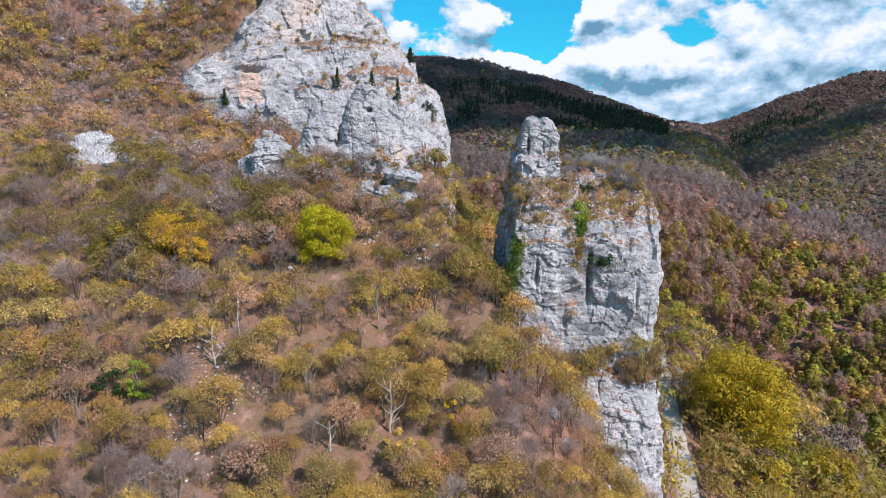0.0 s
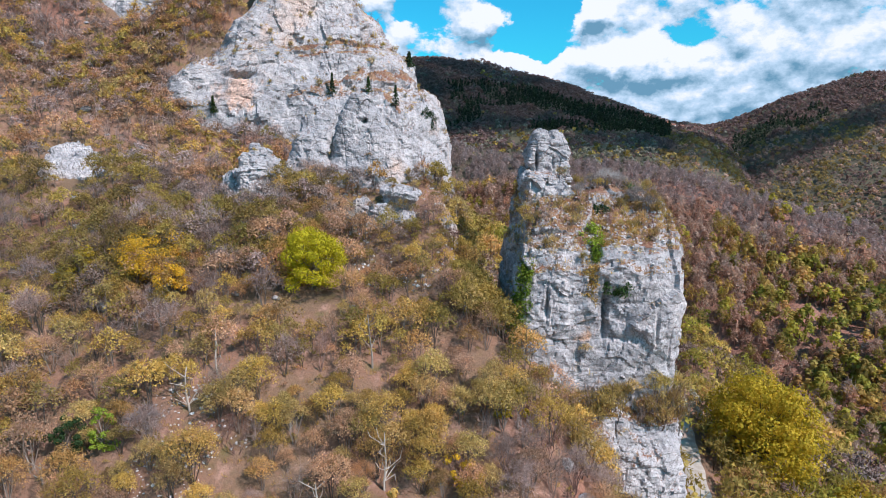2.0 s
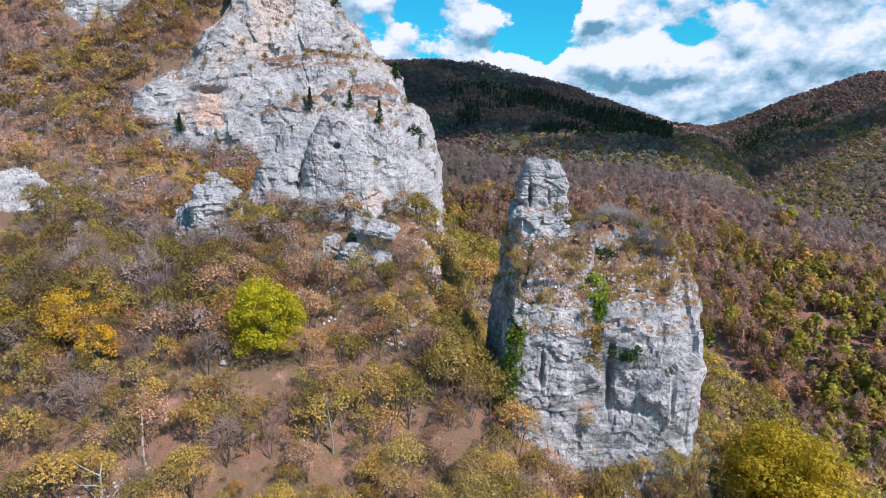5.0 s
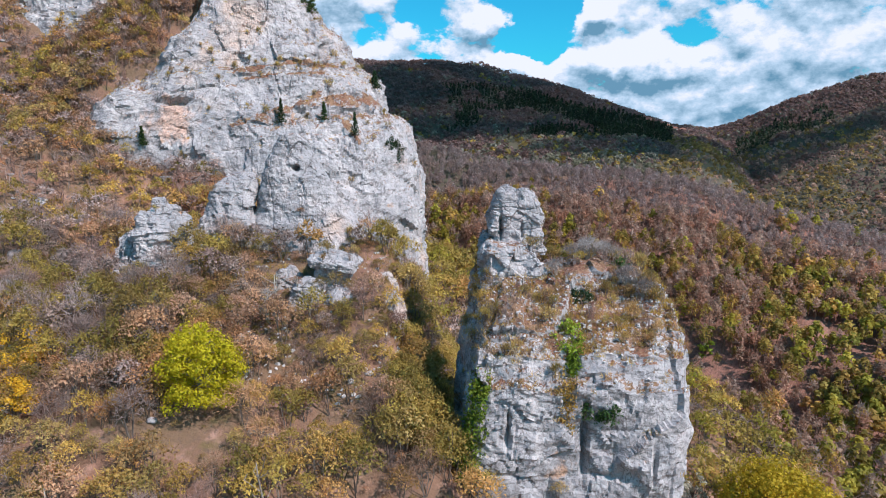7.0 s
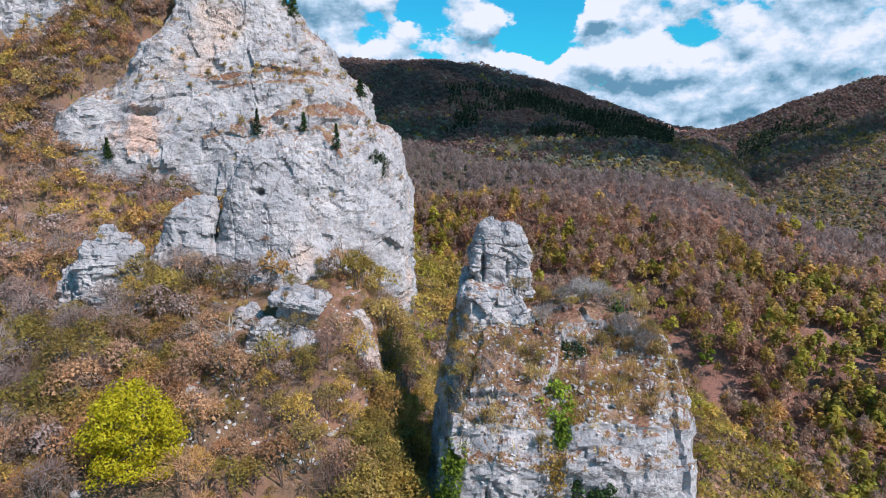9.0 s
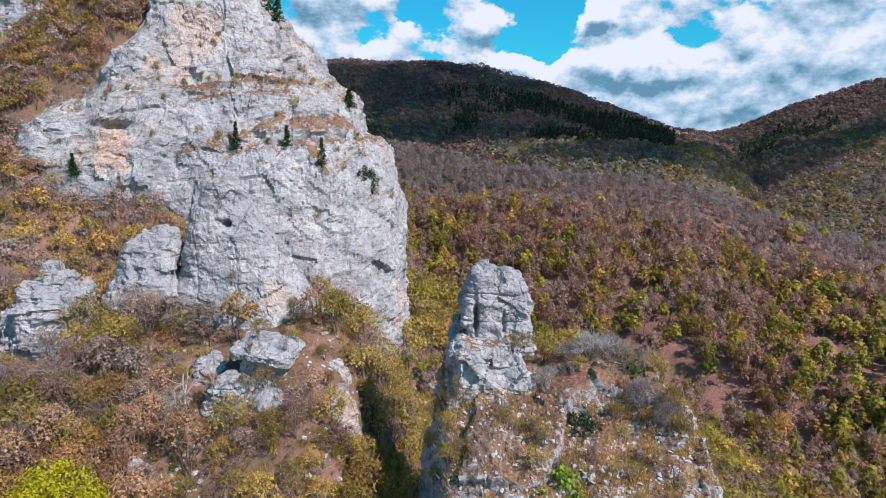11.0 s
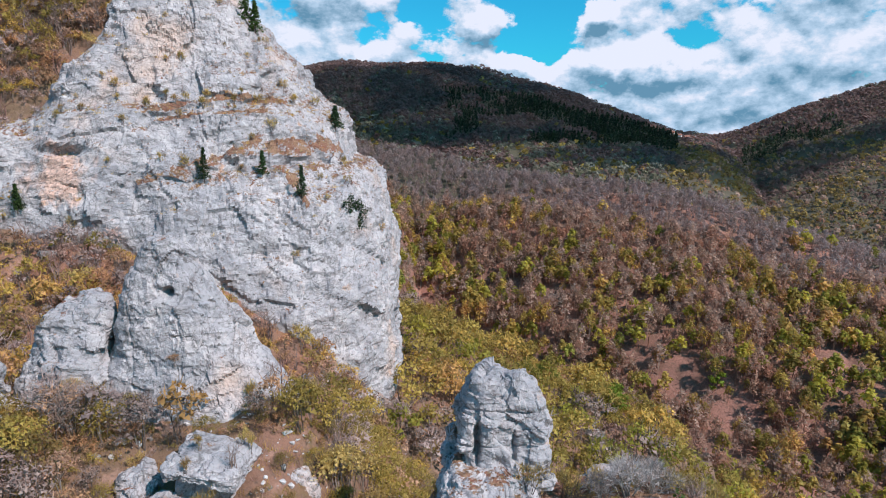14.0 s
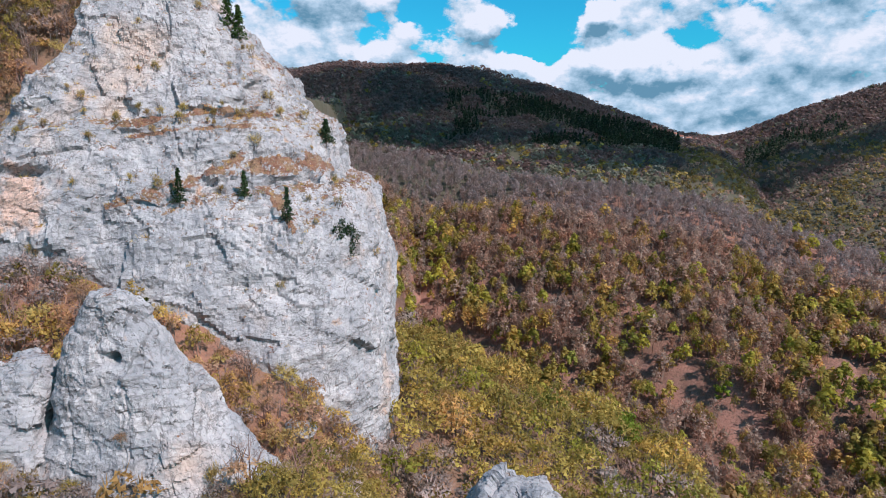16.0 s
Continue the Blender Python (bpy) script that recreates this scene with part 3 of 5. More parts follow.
        if kind == 0:
            for x, y, z, rx, rz, deep in dents:
                far = ((P - (x, y, z)) / (rx, rx * 1.5, rz)) ** 2
                d = d - deep * np.exp(-far.sum(2).ravel() ** 2)
            for line, wide, deep in ledges:
                # a sloping shelf along the bed, with turf lying on it
                lx, lz = np.array(line).T
                x, z = P[..., 0].ravel(), P[..., 2].ravel()
                w = wide * np.clip(1.0 + 0.9 * fbm(P.reshape(-1, 3) / 3.2, 3, seed + 66), 0.2, 1.8) * sstep(lx[0] - 1, lx[0] + 2, x) * sstep(lx[-1] + 1, lx[-1] - 2, x) + 1e-3
                t = (z - np.interp(x, lx, lz) - 0.5 * fbm(P.reshape(-1, 3) / 5, 2, seed + 67)) / w
                front = (P[..., 1].ravel() < mid[1]) * np.clip(w / wide, 0, 1)
                d = d + deep * front * np.where(t < -0.6, sstep(-1.1, -0.6, t), sstep(1.2, -0.6, t))
                flat = np.maximum(flat, 1.35 * front * sstep(-0.8, -0.5, t) * sstep(1.25, 0.9, t))
        P = P + n * (d.reshape(nv, nu) * fade[:, None])[..., None]
    i = np.arange(nv - 1)[:, None] * nu + np.arange(nu)[None]
    j = np.arange(nv - 1)[:, None] * nu + (np.arange(nu)[None] + 1) % nu
    f = np.stack([i, j, j + nu, i + nu], -1).reshape(-1, 4)
    me = mesh_of(name, P.reshape(-1, 3), f, True, flat)
    me.set_sharp_from_angle(angle=radians(17))
    me.materials.append(LIMESTONE)
    ob = new(name, me)
    if parent is None:
        tagged(ob, label, "rock")
    else:
        ob.parent = parent
        tagged(ob, label)
    du = np.roll(P, -1, 1) - np.roll(P, 1, 1)
    n = np.cross(du, np.gradient(P, axis=0))
    n /= np.linalg.norm(n, axis=2, keepdims=True) + 1e-9
    ROCKS.append((P.reshape(-1, 3), n.reshape(-1, 3)))
    return ob


CLIFF = [
    (-6, -56, 1.2, 151, 196, 0.0), (18, -61, 2.2, 149, 196, 0.0), (28, -65, 1.6, 148.6, 196, 0.02), (36, -68, 0.9, 151, 196, 0.08), (43, -68, -0.4, 152.0, 196, 0.14),
    (47.5, -67.5, -1.8, 153.6, 196, 0.2), (49.0, -67, -3.6, 154.6, 196, 0.22), (50.4, -66.5, -7.0, 155.8, 196, 0.25), (57, -64.5, -8.4, 158.6, 196, 0.32), (59.6, -60.5, -10.0, 159.8, 196, 0.38), (60.8, -56.0, -13.4, 161.6, 196, 0.4),
    (63, -52, -15.4, 162.6, 196, 0.43), (73, -47.5, -22.5, 166, 196, 0.45), (81, -44.5, -29, 170, 196, 0.45), (88, -42, -31, 173, 193, 0.45), (92, -40, -34, 180, 190, 0.45),
]
LEDGES = [
    ([(-37, 59.4), (-31, 60.8), (-26.5, 62.2), (-20, 62.6), (-15.5, 61.8)], 0.7, 0.45), ([(-36, 58.2), (-29, 59.2), (-22, 60.6), (-17.5, 60.8)], 0.4, 0.35),
    ([(-37, 49.4), (-34, 50.0), (-28, 51.4), (-24, 52.8), (-20.5, 54.6)], 1.3, 0.8), ([(-24.5, 53.4), (-20, 54.6), (-14, 54.1), (-8, 54.4), (-4.5, 55.1)], 1.7, 0.9), ([(-16, 52.0), (-13.0, 49.0), (-9.6, 44.2)], 0.8, 0.4),
]
main_cliff = rock("limestone_cliff", CLIFF, 420, 300, "tall pale grey limestone cliff with grassy ledges and ochre stains", dip=0.10, seed=2, waver=1.6, turf=0.78, ledges=LEDGES, plain_levels=[CLIFF[i] for i in (0, 1, 2, 4, 5, 12, 13, 14, 15)], dents=((-46.5, 150, 54.3, 4.2, 0.8, 2.4), (-41, 150.5, 52.0, 2.2, 0.5, 1.2), (-50.5, 150, 52.5, 0.7, 0.9, 1.2), (0.5, 153, 41.5, 2.5, 1.2, 1.2), (-9, 165, 58.0, 2.2, 0.5, 1.2)))
TOWER = [
    (-24, 9.5, 32.0, 75, 101), (-14, 10.5, 30.6, 76, 101), (0, 11.4, 30.0, 77.5, 101), (2.5, 11.4, 30.8, 78, 101), (6.5, 12.0, 30.4, 79, 101), (7.8, 9.7, 29.8, 81.0, 101),
    (13.5, 8.0, 30.4, 81.8, 101), (20, 8.6, 30.6, 81.9, 101), (23.8, 9.0, 30.8, 82.2, 101), (24.6, 9.2, 30.8, 82.9, 101), (26.6, 9.4, 30.8, 83.6, 101), (27.4, 9.6, 30.7, 84.6, 101),
    (28.5, 9.8, 30.4, 86.0, 101), (29.4, 10.0, 30.2, 87.8, 101), (30.3, 10.2, 29.8, 89.4, 101), (31.0, 10.4, 29.4, 91.6, 101), (31.9, 10.6, 28.8, 93.0, 101), (32.6, 11.8, 26.6, 97, 100.6),
]
tower = rock("limestone_pinnacle", TOWER, 300, 290, "grey limestone rock tower with turf-covered steps on its top", seed=5, square=7, block=0.95, turf=1.12, beds=0.5, waver=1.5, dents=((12.9, 81.6, 21.2, 0.3, 3.0, 1.3), (20.2, 82, 19.4, 0.35, 3.6, 1.3), (17.0, 82, 12.5, 0.25, 2.6, 0.6), (19.0, 84.0, 25.8, 0.8, 2.4, 0.9), (26.5, 82, 17.5, 0.2, 2.0, 0.5)))
rock("summit_block", [(28, 10.6, 18.6, 92.6, 103), (31.6, 10.9, 18.4, 93.0, 103), (34.0, 11.2, 18.0, 93.4, 103), (35.4, 11.5, 17.4, 94.0, 103), (36.0, 12.0, 17.0, 95.6, 102.6)], 160, 90, "cracked blocky limestone step", seed=8, square=8, rough=0.62, turf=0.6, parent=tower, unit=0.5, block=1.3, waver=0.4)
rock("summit_horn", [(34.8, 11.6, 18.6, 97.0, 103), (36.4, 12.0, 18.5, 97.2, 102.8), (38.6, 12.4, 18.2, 97.6, 102.6), (40.2, 12.8, 17.7, 98.0, 102.2), (41.4, 13.3, 17.0, 98.6, 101.6), (41.9, 13.8, 15.6, 99.2, 101.2)], 170, 120, "weathered pale limestone horn on top of the tower", seed=29, square=7, rough=0.6, parent=tower, waver=0.4, turf=0.2, unit=0.55, dents=((13.4, 97.4, 38.2, 0.25, 2.0, 1.2), (15.8, 97.4, 37.4, 0.18, 1.5, 0.5)), cuts=1)
rock("rear_block", [(26, 20, 27.5, 97.5, 104), (32, 20.8, 26.6, 98, 103.5), (33.6, 22.5, 25.6, 99.4, 102.6)], 80, 50, "low limestone block with dry bushes", seed=10, square=6, rough=0.7, parent=tower, unit=0.45, cuts=14, turf=0.25)

rock("limestone_slab", [(18, -24, 0.5, 108, 122), (26, -23.4, -1.2, 109, 122), (31, -22.4, -3, 110, 121), (36, -20.2, -6, 111.5, 120), (41, -18.4, -9.0, 113, 119), (45.5, -16.6, -11.8, 113.8, 117.5), (47.6, -15.4, -13.2, 114.2, 116.4)],
     220, 180, "triangular grey limestone slab leaning out of the slope", seed=12, turf=0.4, square=3.2, rough=0.6, block=0.8, unit=0.6, dents=((-13.3, 113.2, 43.5, 0.5, 0.38, 2.0),), cuts=3, beds=0.3)
rock("limestone_slab", [(24, -28.5, -18, 110, 120), (34, -27.6, -18.6, 111.5, 119), (40, -25, -18.6, 112.4, 118), (42, -22.6, -19.2, 113, 117)], 110, 100, "smaller grey limestone slab beside the triangular one", seed=13, turf=0.5, square=4, rough=0.6, unit=0.6, cuts=8, beds=0.4)
rock("rock_outcrop", [(26, -34, -27.0, 105.0, 113), (34, -33, -27.4, 105.6, 112.5), (36.4, -31.6, -27.8, 106.4, 111.5), (38.8, -30.8, -28.6, 107.4, 110.4)], 110, 90, "low jagged grey limestone outcrop among dry bushes", seed=14, rough=1.0, square=5, unit=0.45, cuts=9, turf=0.3)
rock("rock_outcrop", [(26, -37, -31.6, 106.0, 113), (33, -36, -32.0, 106.6, 112.5), (35.4, -35.2, -32.8, 107.4, 111)], 90, 60, "smaller broken limestone outcrop among dry bushes", seed=41, rough=1.0, square=5, unit=0.45, cuts=9, turf=0.3)
rock("boulder", [(25, -10.4, -4.2, 102.2, 108), (31.4, -9.2, -4.8, 102.6, 107), (31.8, -9.8, -3.9, 101.6, 107), (32.6, -9.6, -3.8, 101.4, 106.6), (33.1, -9.0, -4.6, 102.8, 106.2)], 150, 80, "broad flat-topped limestone boulder perched on the slope", seed=15, rough=0.45, square=7, turf=0.15, unit=0.4, dip=-0.14, waver=0.3)
rock("broken_rock", [(24, -15.0, -10.6, 102.5, 107), (29.6, -14.4, -11.0, 103, 106.5), (31.2, -13.6, -11.6, 104, 106)], 90, 60, "broken grey limestone rock beside the flat-topped boulder", seed=18, rough=0.5, square=5, turf=0.3, unit=0.45, cuts=14)
rock("broken_rock", [(24, -12.0, -7.6, 99.4, 103), (29.2, -11.4, -8.0, 99.8, 102.6), (30.4, -10.6, -8.8, 100.4, 102.2)], 80, 50, "low broken limestone rock below the flat-topped boulder", seed=51, rough=0.7, square=6, turf=0.3, unit=0.4, cuts=6)
rock("broken_rock", [(23, -7.4, -3.0, 99.2, 103), (28.4, -7.0, -3.4, 99.6, 102.8), (29.6, -6.2, -4.2, 100.2, 102.2)], 80, 50, "low broken limestone rock below the flat-topped boulder", seed=52, rough=0.7, square=6, turf=0.3, unit=0.4, cuts=6)
rock("broken_rock", [(20, -4.2, 1.4, 104, 109), (28.0, -3.6, 0.8, 104.6, 108.6), (30.2, -2.8, 0.0, 105.4, 108)], 90, 60, "broken limestone rock on the brink of the gully", seed=19, rough=0.5, square=5, turf=0.3, unit=0.45, cuts=14)
rock("rock_pillar", [(10, -2.6, 4.0, 98.5, 108), (20, -2.0, 3.2, 99.6, 107), (26.5, -1.4, 2.6, 100.6, 106), (29.4, -0.8, 2.0, 101.8, 105)], 80, 90, "narrow pale limestone pillar at the gully's edge", seed=16, rough=0.45, turf=0.3, unit=0.5, cuts=14)
rock("pale_slab", [(27, -67.0, -58.5, 110.6, 122), (32.6, -68.6, -60.0, 112.6, 124), (35.6, -72.0, -62.5, 118.0, 128), (38.6, -75.6, -67.5, 126.0, 132), (39.6, -74.0, -70.0, 128.4, 131.6)], 110, 90, "rough pale limestone slab lying bare on the wooded slope", seed=23, rough=1.1, turf=0.1, unit=0.55, square=3.5, cuts=5)
rock("upper_crag", [(55, -108, -64, 168, 184), (68, -106, -66, 170, 184), (76, -104, -66, 172, 184), (84, -100, -68, 174, 184), (92, -96, -72, 178, 184)], 200, 100, "grey limestone crag high on the wooded slope", seed=17, rough=0.9, skew=-0.05)


# ---- plants ----
def prism(p0, p1, r0, r1, sides=3):
    """A tapered stick between two points."""
    p0, p1 = np.asarray(p0, float), np.asarray(p1, float)
    d = p1 - p0
    d = d / (np.linalg.norm(d) + 1e-9)
    a = np.cross(d, (0.31, 0.95, 0.05) if abs(d[2]) > 0.6 else (0, 0, 1.0))
    a /= np.linalg.norm(a)
    b = np.cross(d, a)
    k = np.arange(sides) * 2 * np.pi / sides
    ring = np.cos(k)[:, None] * a + np.sin(k)[:, None] * b
    v = np.concatenate([p0 + ring * r0, p1 + ring * r1])
    f = [(i, (i + 1) % sides, sides + (i + 1) % sides) for i in range(sides)] + [(i, sides + (i + 1) % sides, sides + i) for i in range(sides)]
    return v, np.array(f)


def join(pieces):
    vs, fs, o = [], [], 0
    for v, f in pieces:
        vs.append(v)
        fs.append(f + o)
        o += len(v)
    return np.concatenate(vs), np.concatenate(fs)


def leaves(points, size, r, stretch=1.0, out=None):
    """Loose small leaves, one at each point, turned to the light where the crown's outward way is given."""
    n = len(points)
    a = r.normal(size=(n, 3))
    if out is not None:
        w = out / (np.linalg.norm(out, axis=1, keepdims=True) + 1e-9) + r.normal(size=(n, 3)) * 0.38
        a = np.cross(a, w)
    a /= np.linalg.norm(a, axis=1, keepdims=True)
    b = np.cross(a, r.normal(size=(n, 3)) if out is None else w)
    b /= np.linalg.norm(b, axis=1, keepdims=True)
    s = size * r.uniform(0.55, 1.35, (n, 1))
    v = np.stack([points + a * s * stretch, points - a * s * 0.5 + b * s * 0.8, points - a * s * 0.5 - b * s * 0.8], 1).reshape(-1, 3)
    return v, np.arange(3 * n).reshape(-1, 3)


def brush(points, way, length, width, r):
    """Thin upright twigs with their buds, each a sliver that tapers to its tip."""
    n = len(points)
    d = way + r.normal(size=(n, 3)) * 0.55
    d /= np.linalg.norm(d, axis=1, keepdims=True)
    b = np.cross(d, r.normal(size=(n, 3)))
    b /= np.linalg.norm(b, axis=1, keepdims=True)
    ln = length * r.uniform(0.5, 1.4, (n, 1))
    v = np.stack([points - b * width, points + b * width, points + d * ln], 1).reshape(-1, 3)
    return v, np.arange(3 * n).reshape(-1, 3)


def plant(seed, height, spread, stems, twigs, nleaf, leaf, upright=0.55, thick=0.05, leaf_low=0.25, fine=0.0, sub=2, twig=0.0):
    """Stems that fork twice, and leaves about the outer twigs. Returns (wood, crown)."""
    r = np.random.default_rng(seed)
    wood, ends = [], []
    for _ in range(stems):
        a = r.uniform(0, 2 * np.pi)
        lean = r.uniform(0.1, 1) * (1 - upright)
        top = np.array([np.cos(a) * spread * lean, np.sin(a) * spread * lean, height * r.uniform(0.55, 0.85)])
        base = np.array([np.cos(a), np.sin(a), 0]) * 0.12 * (stems > 1) - (0, 0, 0.35)
        mid = base + (top - base) * 0.5 + r.normal(size=3) * 0.06 * height * (1, 1, 0.2)
        wood += [prism(base, mid, thick, thick * 0.7, 4), prism(mid, top, thick * 0.7, thick * 0.3)]
        for _ in range(max(1, twigs // stems)):
            t = r.uniform(0.35, 1.0)
            p0 = base + (mid - base) * (t * 2) if t < 0.5 else mid + (top - mid) * (t * 2 - 1)
            b = r.uniform(0, 2 * np.pi)
            ln = spread * r.uniform(0.35, 0.75) * (1.15 - 0.5 * t)
            p1 = p0 + np.array([np.cos(b) * ln, np.sin(b) * ln, ln * r.uniform(0.25, 1.0)])
            p1[2] = min(p1[2], height)
            wood.append(prism(p0, p1, thick * 0.42, thick * 0.14))
            ends += [(p0, p1)]
            for _ in range(sub):
                u = r.uniform(0.4, 0.9)
                q0 = p0 + (p1 - p0) * u
                q1 = q0 + r.normal(size=3) * ln * 0.32 + (0, 0, ln * 0.3)
                wood.append(prism(q0, q1, thick * 0.2, thick * 0.09))
                ends += [(q0, q1)]
    e0, e1 = np.array([e[0] for e in ends]), np.array([e[1] for e in ends])
    if fine:
        pts = []
        for _ in range(int(fine)):
            k = r.integers(len(ends))
            q0 = e0[k] + (e1[k] - e0[k]) * r.uniform(0.3, 1)
            pts.append(prism(q0, q0 + r.normal(size=3) * spread * 0.16 + (0, 0, spread * 0.12), thick * 0.16, thick * 0.08))
        wood += pts
    crown = None
    if nleaf:
        k = r.integers(0, len(ends), nleaf)
        u = r.uniform(leaf_low, 1.08, (nleaf, 1))
        p = e0[k] + (e1[k] - e0[k]) * u + r.normal(size=(nleaf, 3)) * spread * 0.085
        crown = leaves(p, leaf, r)
        if twig:
            out = p - np.array([0, 0, height * 0.2])
            out /= np.linalg.norm(out, axis=1, keepdims=True)
            m = int(nleaf * 0.72)
            crown = join([brush(p[:m], out[:m] + (0, 0, 0.5), twig, leaf * 0.25, r), leaves(p[m:], leaf * 0.85, r)])
    return join(wood), crown


def haze(seed, height, spread, n, width, length, leaf, stems=5, lobes=9, share=0.35, thick=0.05, low=0.34, puff=(0.26, 0.40)):
    """A many-stemmed shrub just breaking into leaf: separate clumps of fine twigs and small leaves on a dome."""
    r = np.random.default_rng(seed)
    wood, pts, ways = [], [], []
    turn = r.uniform(0, 2 * np.pi)
    for k in range(lobes):
        a = turn + 2.4 * k + r.uniform(-0.35, 0.35)
        rad = spread * 0.78 * math.sqrt(k / lobes) * r.uniform(0.85, 1.1)
        c = np.array([np.cos(a) * rad, np.sin(a) * rad, height * (low + (0.82 - low) * (1 - (rad / spread) ** 1.6) + r.uniform(-0.07, 0.07))])
        size = np.array([spread, spread, 0.42 * height + 0.25 * spread]) * r.uniform(*puff)
        m = n // lobes
        d = r.normal(size=(m, 3))
        d /= np.linalg.norm(d, axis=1, keepdims=True)
        d[:, 2] = np.where(d[:, 2] < -0.35, -d[:, 2], d[:, 2])
        pts.append(c + d * size * r.uniform(0.6, 1.05, (m, 1)))
        w = d + np.array([0, 0, 0.3])
        ways.append(w / np.linalg.norm(w, axis=1, keepdims=True))
    for k in range(stems):
        a = r.uniform(0, 2 * np.pi)
        top = pts[k % lobes].mean(0)
        base = np.array([np.cos(a) * 0.15, np.sin(a) * 0.15, -0.4])
        mid = base + (top - base) * 0.55 + r.normal(size=3) * 0.05 * height
        wood += [prism(base, mid, thick, thick * 0.7), prism(mid, top, thick * 0.7, thick * 0.3)]
        for _ in range(2):
            wood.append(prism(mid, pts[r.integers(lobes)].mean(0), thick * 0.5, thick * 0.2))
    p, w = np.concatenate(pts), np.concatenate(ways)
    o = r.permutation(len(p))
    m = int(len(p) * share)
    return join(wood), join([brush(p[o[:m]], w[o[:m]], length, width, r), leaves(p[o[m:]], leaf, r, out=w[o[m:]])])


def dome_tree(seed, height, spread, nleaf, leaf, clumps=26, base=0.18, thick=0.16):
    """A full crown built of many leaf clumps round real limbs."""
    r = np.random.default_rng(seed)
    trunk, wood, pts, outs = prism((0, 0, -0.5), (0, 0, height * 0.4), thick, thick * 0.75, 8), [], [], []
    for _ in range(clumps):
        a, h = r.uniform(0, 2 * np.pi), r.uniform(base, 0.9)
        rad = spread * math.sqrt(max(0.05, 1 - ((h - 0.42) / 0.58) ** 2)) * r.uniform(0.06, 1.0) ** 0.5 * 0.93 * (1 + 0.14 * math.sin(2 * a + seed) + 0.1 * math.sin(3 * a + 2 * seed))
        c = np.array([np.cos(a) * rad, np.sin(a) * rad, h * height])
        st = np.array([0, 0, height * r.uniform(0.15, 0.4)])
        wood.append(prism(st, c, thick * 0.4, thick * 0.1))
        n = nleaf // clumps
        d = r.normal(size=(n, 3))
        d /= np.linalg.norm(d, axis=1, keepdims=True)
        pts.append(c + d * (spread * r.uniform(0.18, 0.34) * r.uniform(0.55, 1.1, (n, 1))) * (1, 1, 0.75))
        outs.append(d + (0, 0, 0.25))
    return trunk, leaves(np.concatenate(pts), leaf, r, out=np.concatenate(outs)), join(wood)


def conifer(seed, height, spread, nleaf, leaf):
    r = np.random.default_rng(seed)
    trunk, wood = prism((0, 0, -0.4), (0, 0, height), height * 0.018, 0.02, 6), []
    pts = []
    for h in np.linspace(0.12, 0.97, 13):
        for _ in range(6):
            a = r.uniform(0, 2 * np.pi)
            ln = spread * (1.02 - h) * r.uniform(0.7, 1.15)
            tip = np.array([np.cos(a) * ln, np.sin(a) * ln, h * height - 0.18 * ln])
            wood.append(prism((0, 0, h * height), tip, 0.035, 0.012))
            n = max(4, int(nleaf / 78))
            u = r.uniform(0.15, 1.05, (n, 1))
            pts.append(np.array([0, 0, h * height]) + (tip - (0, 0, h * height)) * u + r.normal(size=(n, 3)) * spread * 0.07)
    return trunk, leaves(np.concatenate(pts), leaf, r), join(wood)


def thing(name, wood, crown, wood_mat, crown_mat, label, category="shrub", crown_name="crown", group="", limbs=None):
    """A plant as an Empty at its foot with its wood and crown."""
    top = new(name)
    tagged(top, label, category, group)
    for nm, geo, mat in (("trunk", wood, wood_mat), (crown_name, crown, crown_mat)):
        if geo is not None:
            me = mesh_of(nm, geo[0], geo[1])
            me.materials.append(mat)
            made = new(nm, me)
            made.parent = top
            if nm == "trunk" and limbs is not None:
                me = mesh_of("limb", limbs[0], limbs[1])
                me.materials.append(mat)
                new("limb", me).parent = made
    return top


def free(x, y, z):
    """Whether a spot is clear of the rocks."""
    ok = np.ones(len(x), bool)
    for P, _ in ROCKS:
        lo, hi = P.min(0), P.max(0)
        for i in np.flatnonzero((x > lo[0] - 1) & (x < hi[0] + 1) & (y > lo[1] - 1) & (y < hi[1] + 1) & ok):
            near = P[(np.abs(P[:, 2] - z[i]) < 1.5) & (np.abs(P[:, 0] - x[i]) < 1.2), 1]
            if len(near) and near.min() < y[i] + 0.4 and near.max() > y[i] - 0.4:
                ok[i] = False
    return ok


def scatter(n, x0, x1, y0, y1, gap, keep=None):
    """Up to n spots on the land, at least gap apart."""
    pts = np.stack([rng.uniform(x0, x1, n * 4), rng.uniform(y0, y1, n * 4)], 1)
    if keep is not None:
        pts = pts[keep(pts[:, 0], pts[:, 1])]
    taken, out = {}, []
    for p in pts:
        c = (int(p[0] // gap), int(p[1] // gap))
        if all((p[0] - q[0]) ** 2 + (p[1] - q[1]) ** 2 > gap * gap for dx in (-1, 0, 1) for dy in (-1, 0, 1) for q in taken.get((c[0] + dx, c[1] + dy), ())):
            taken.setdefault(c, []).append(p)
            out.append(p)
            if len(out) >= n:
                break
    out = np.array(out)
    z = land(out[:, 0], out[:, 1])
    return np.column_stack([out, z])


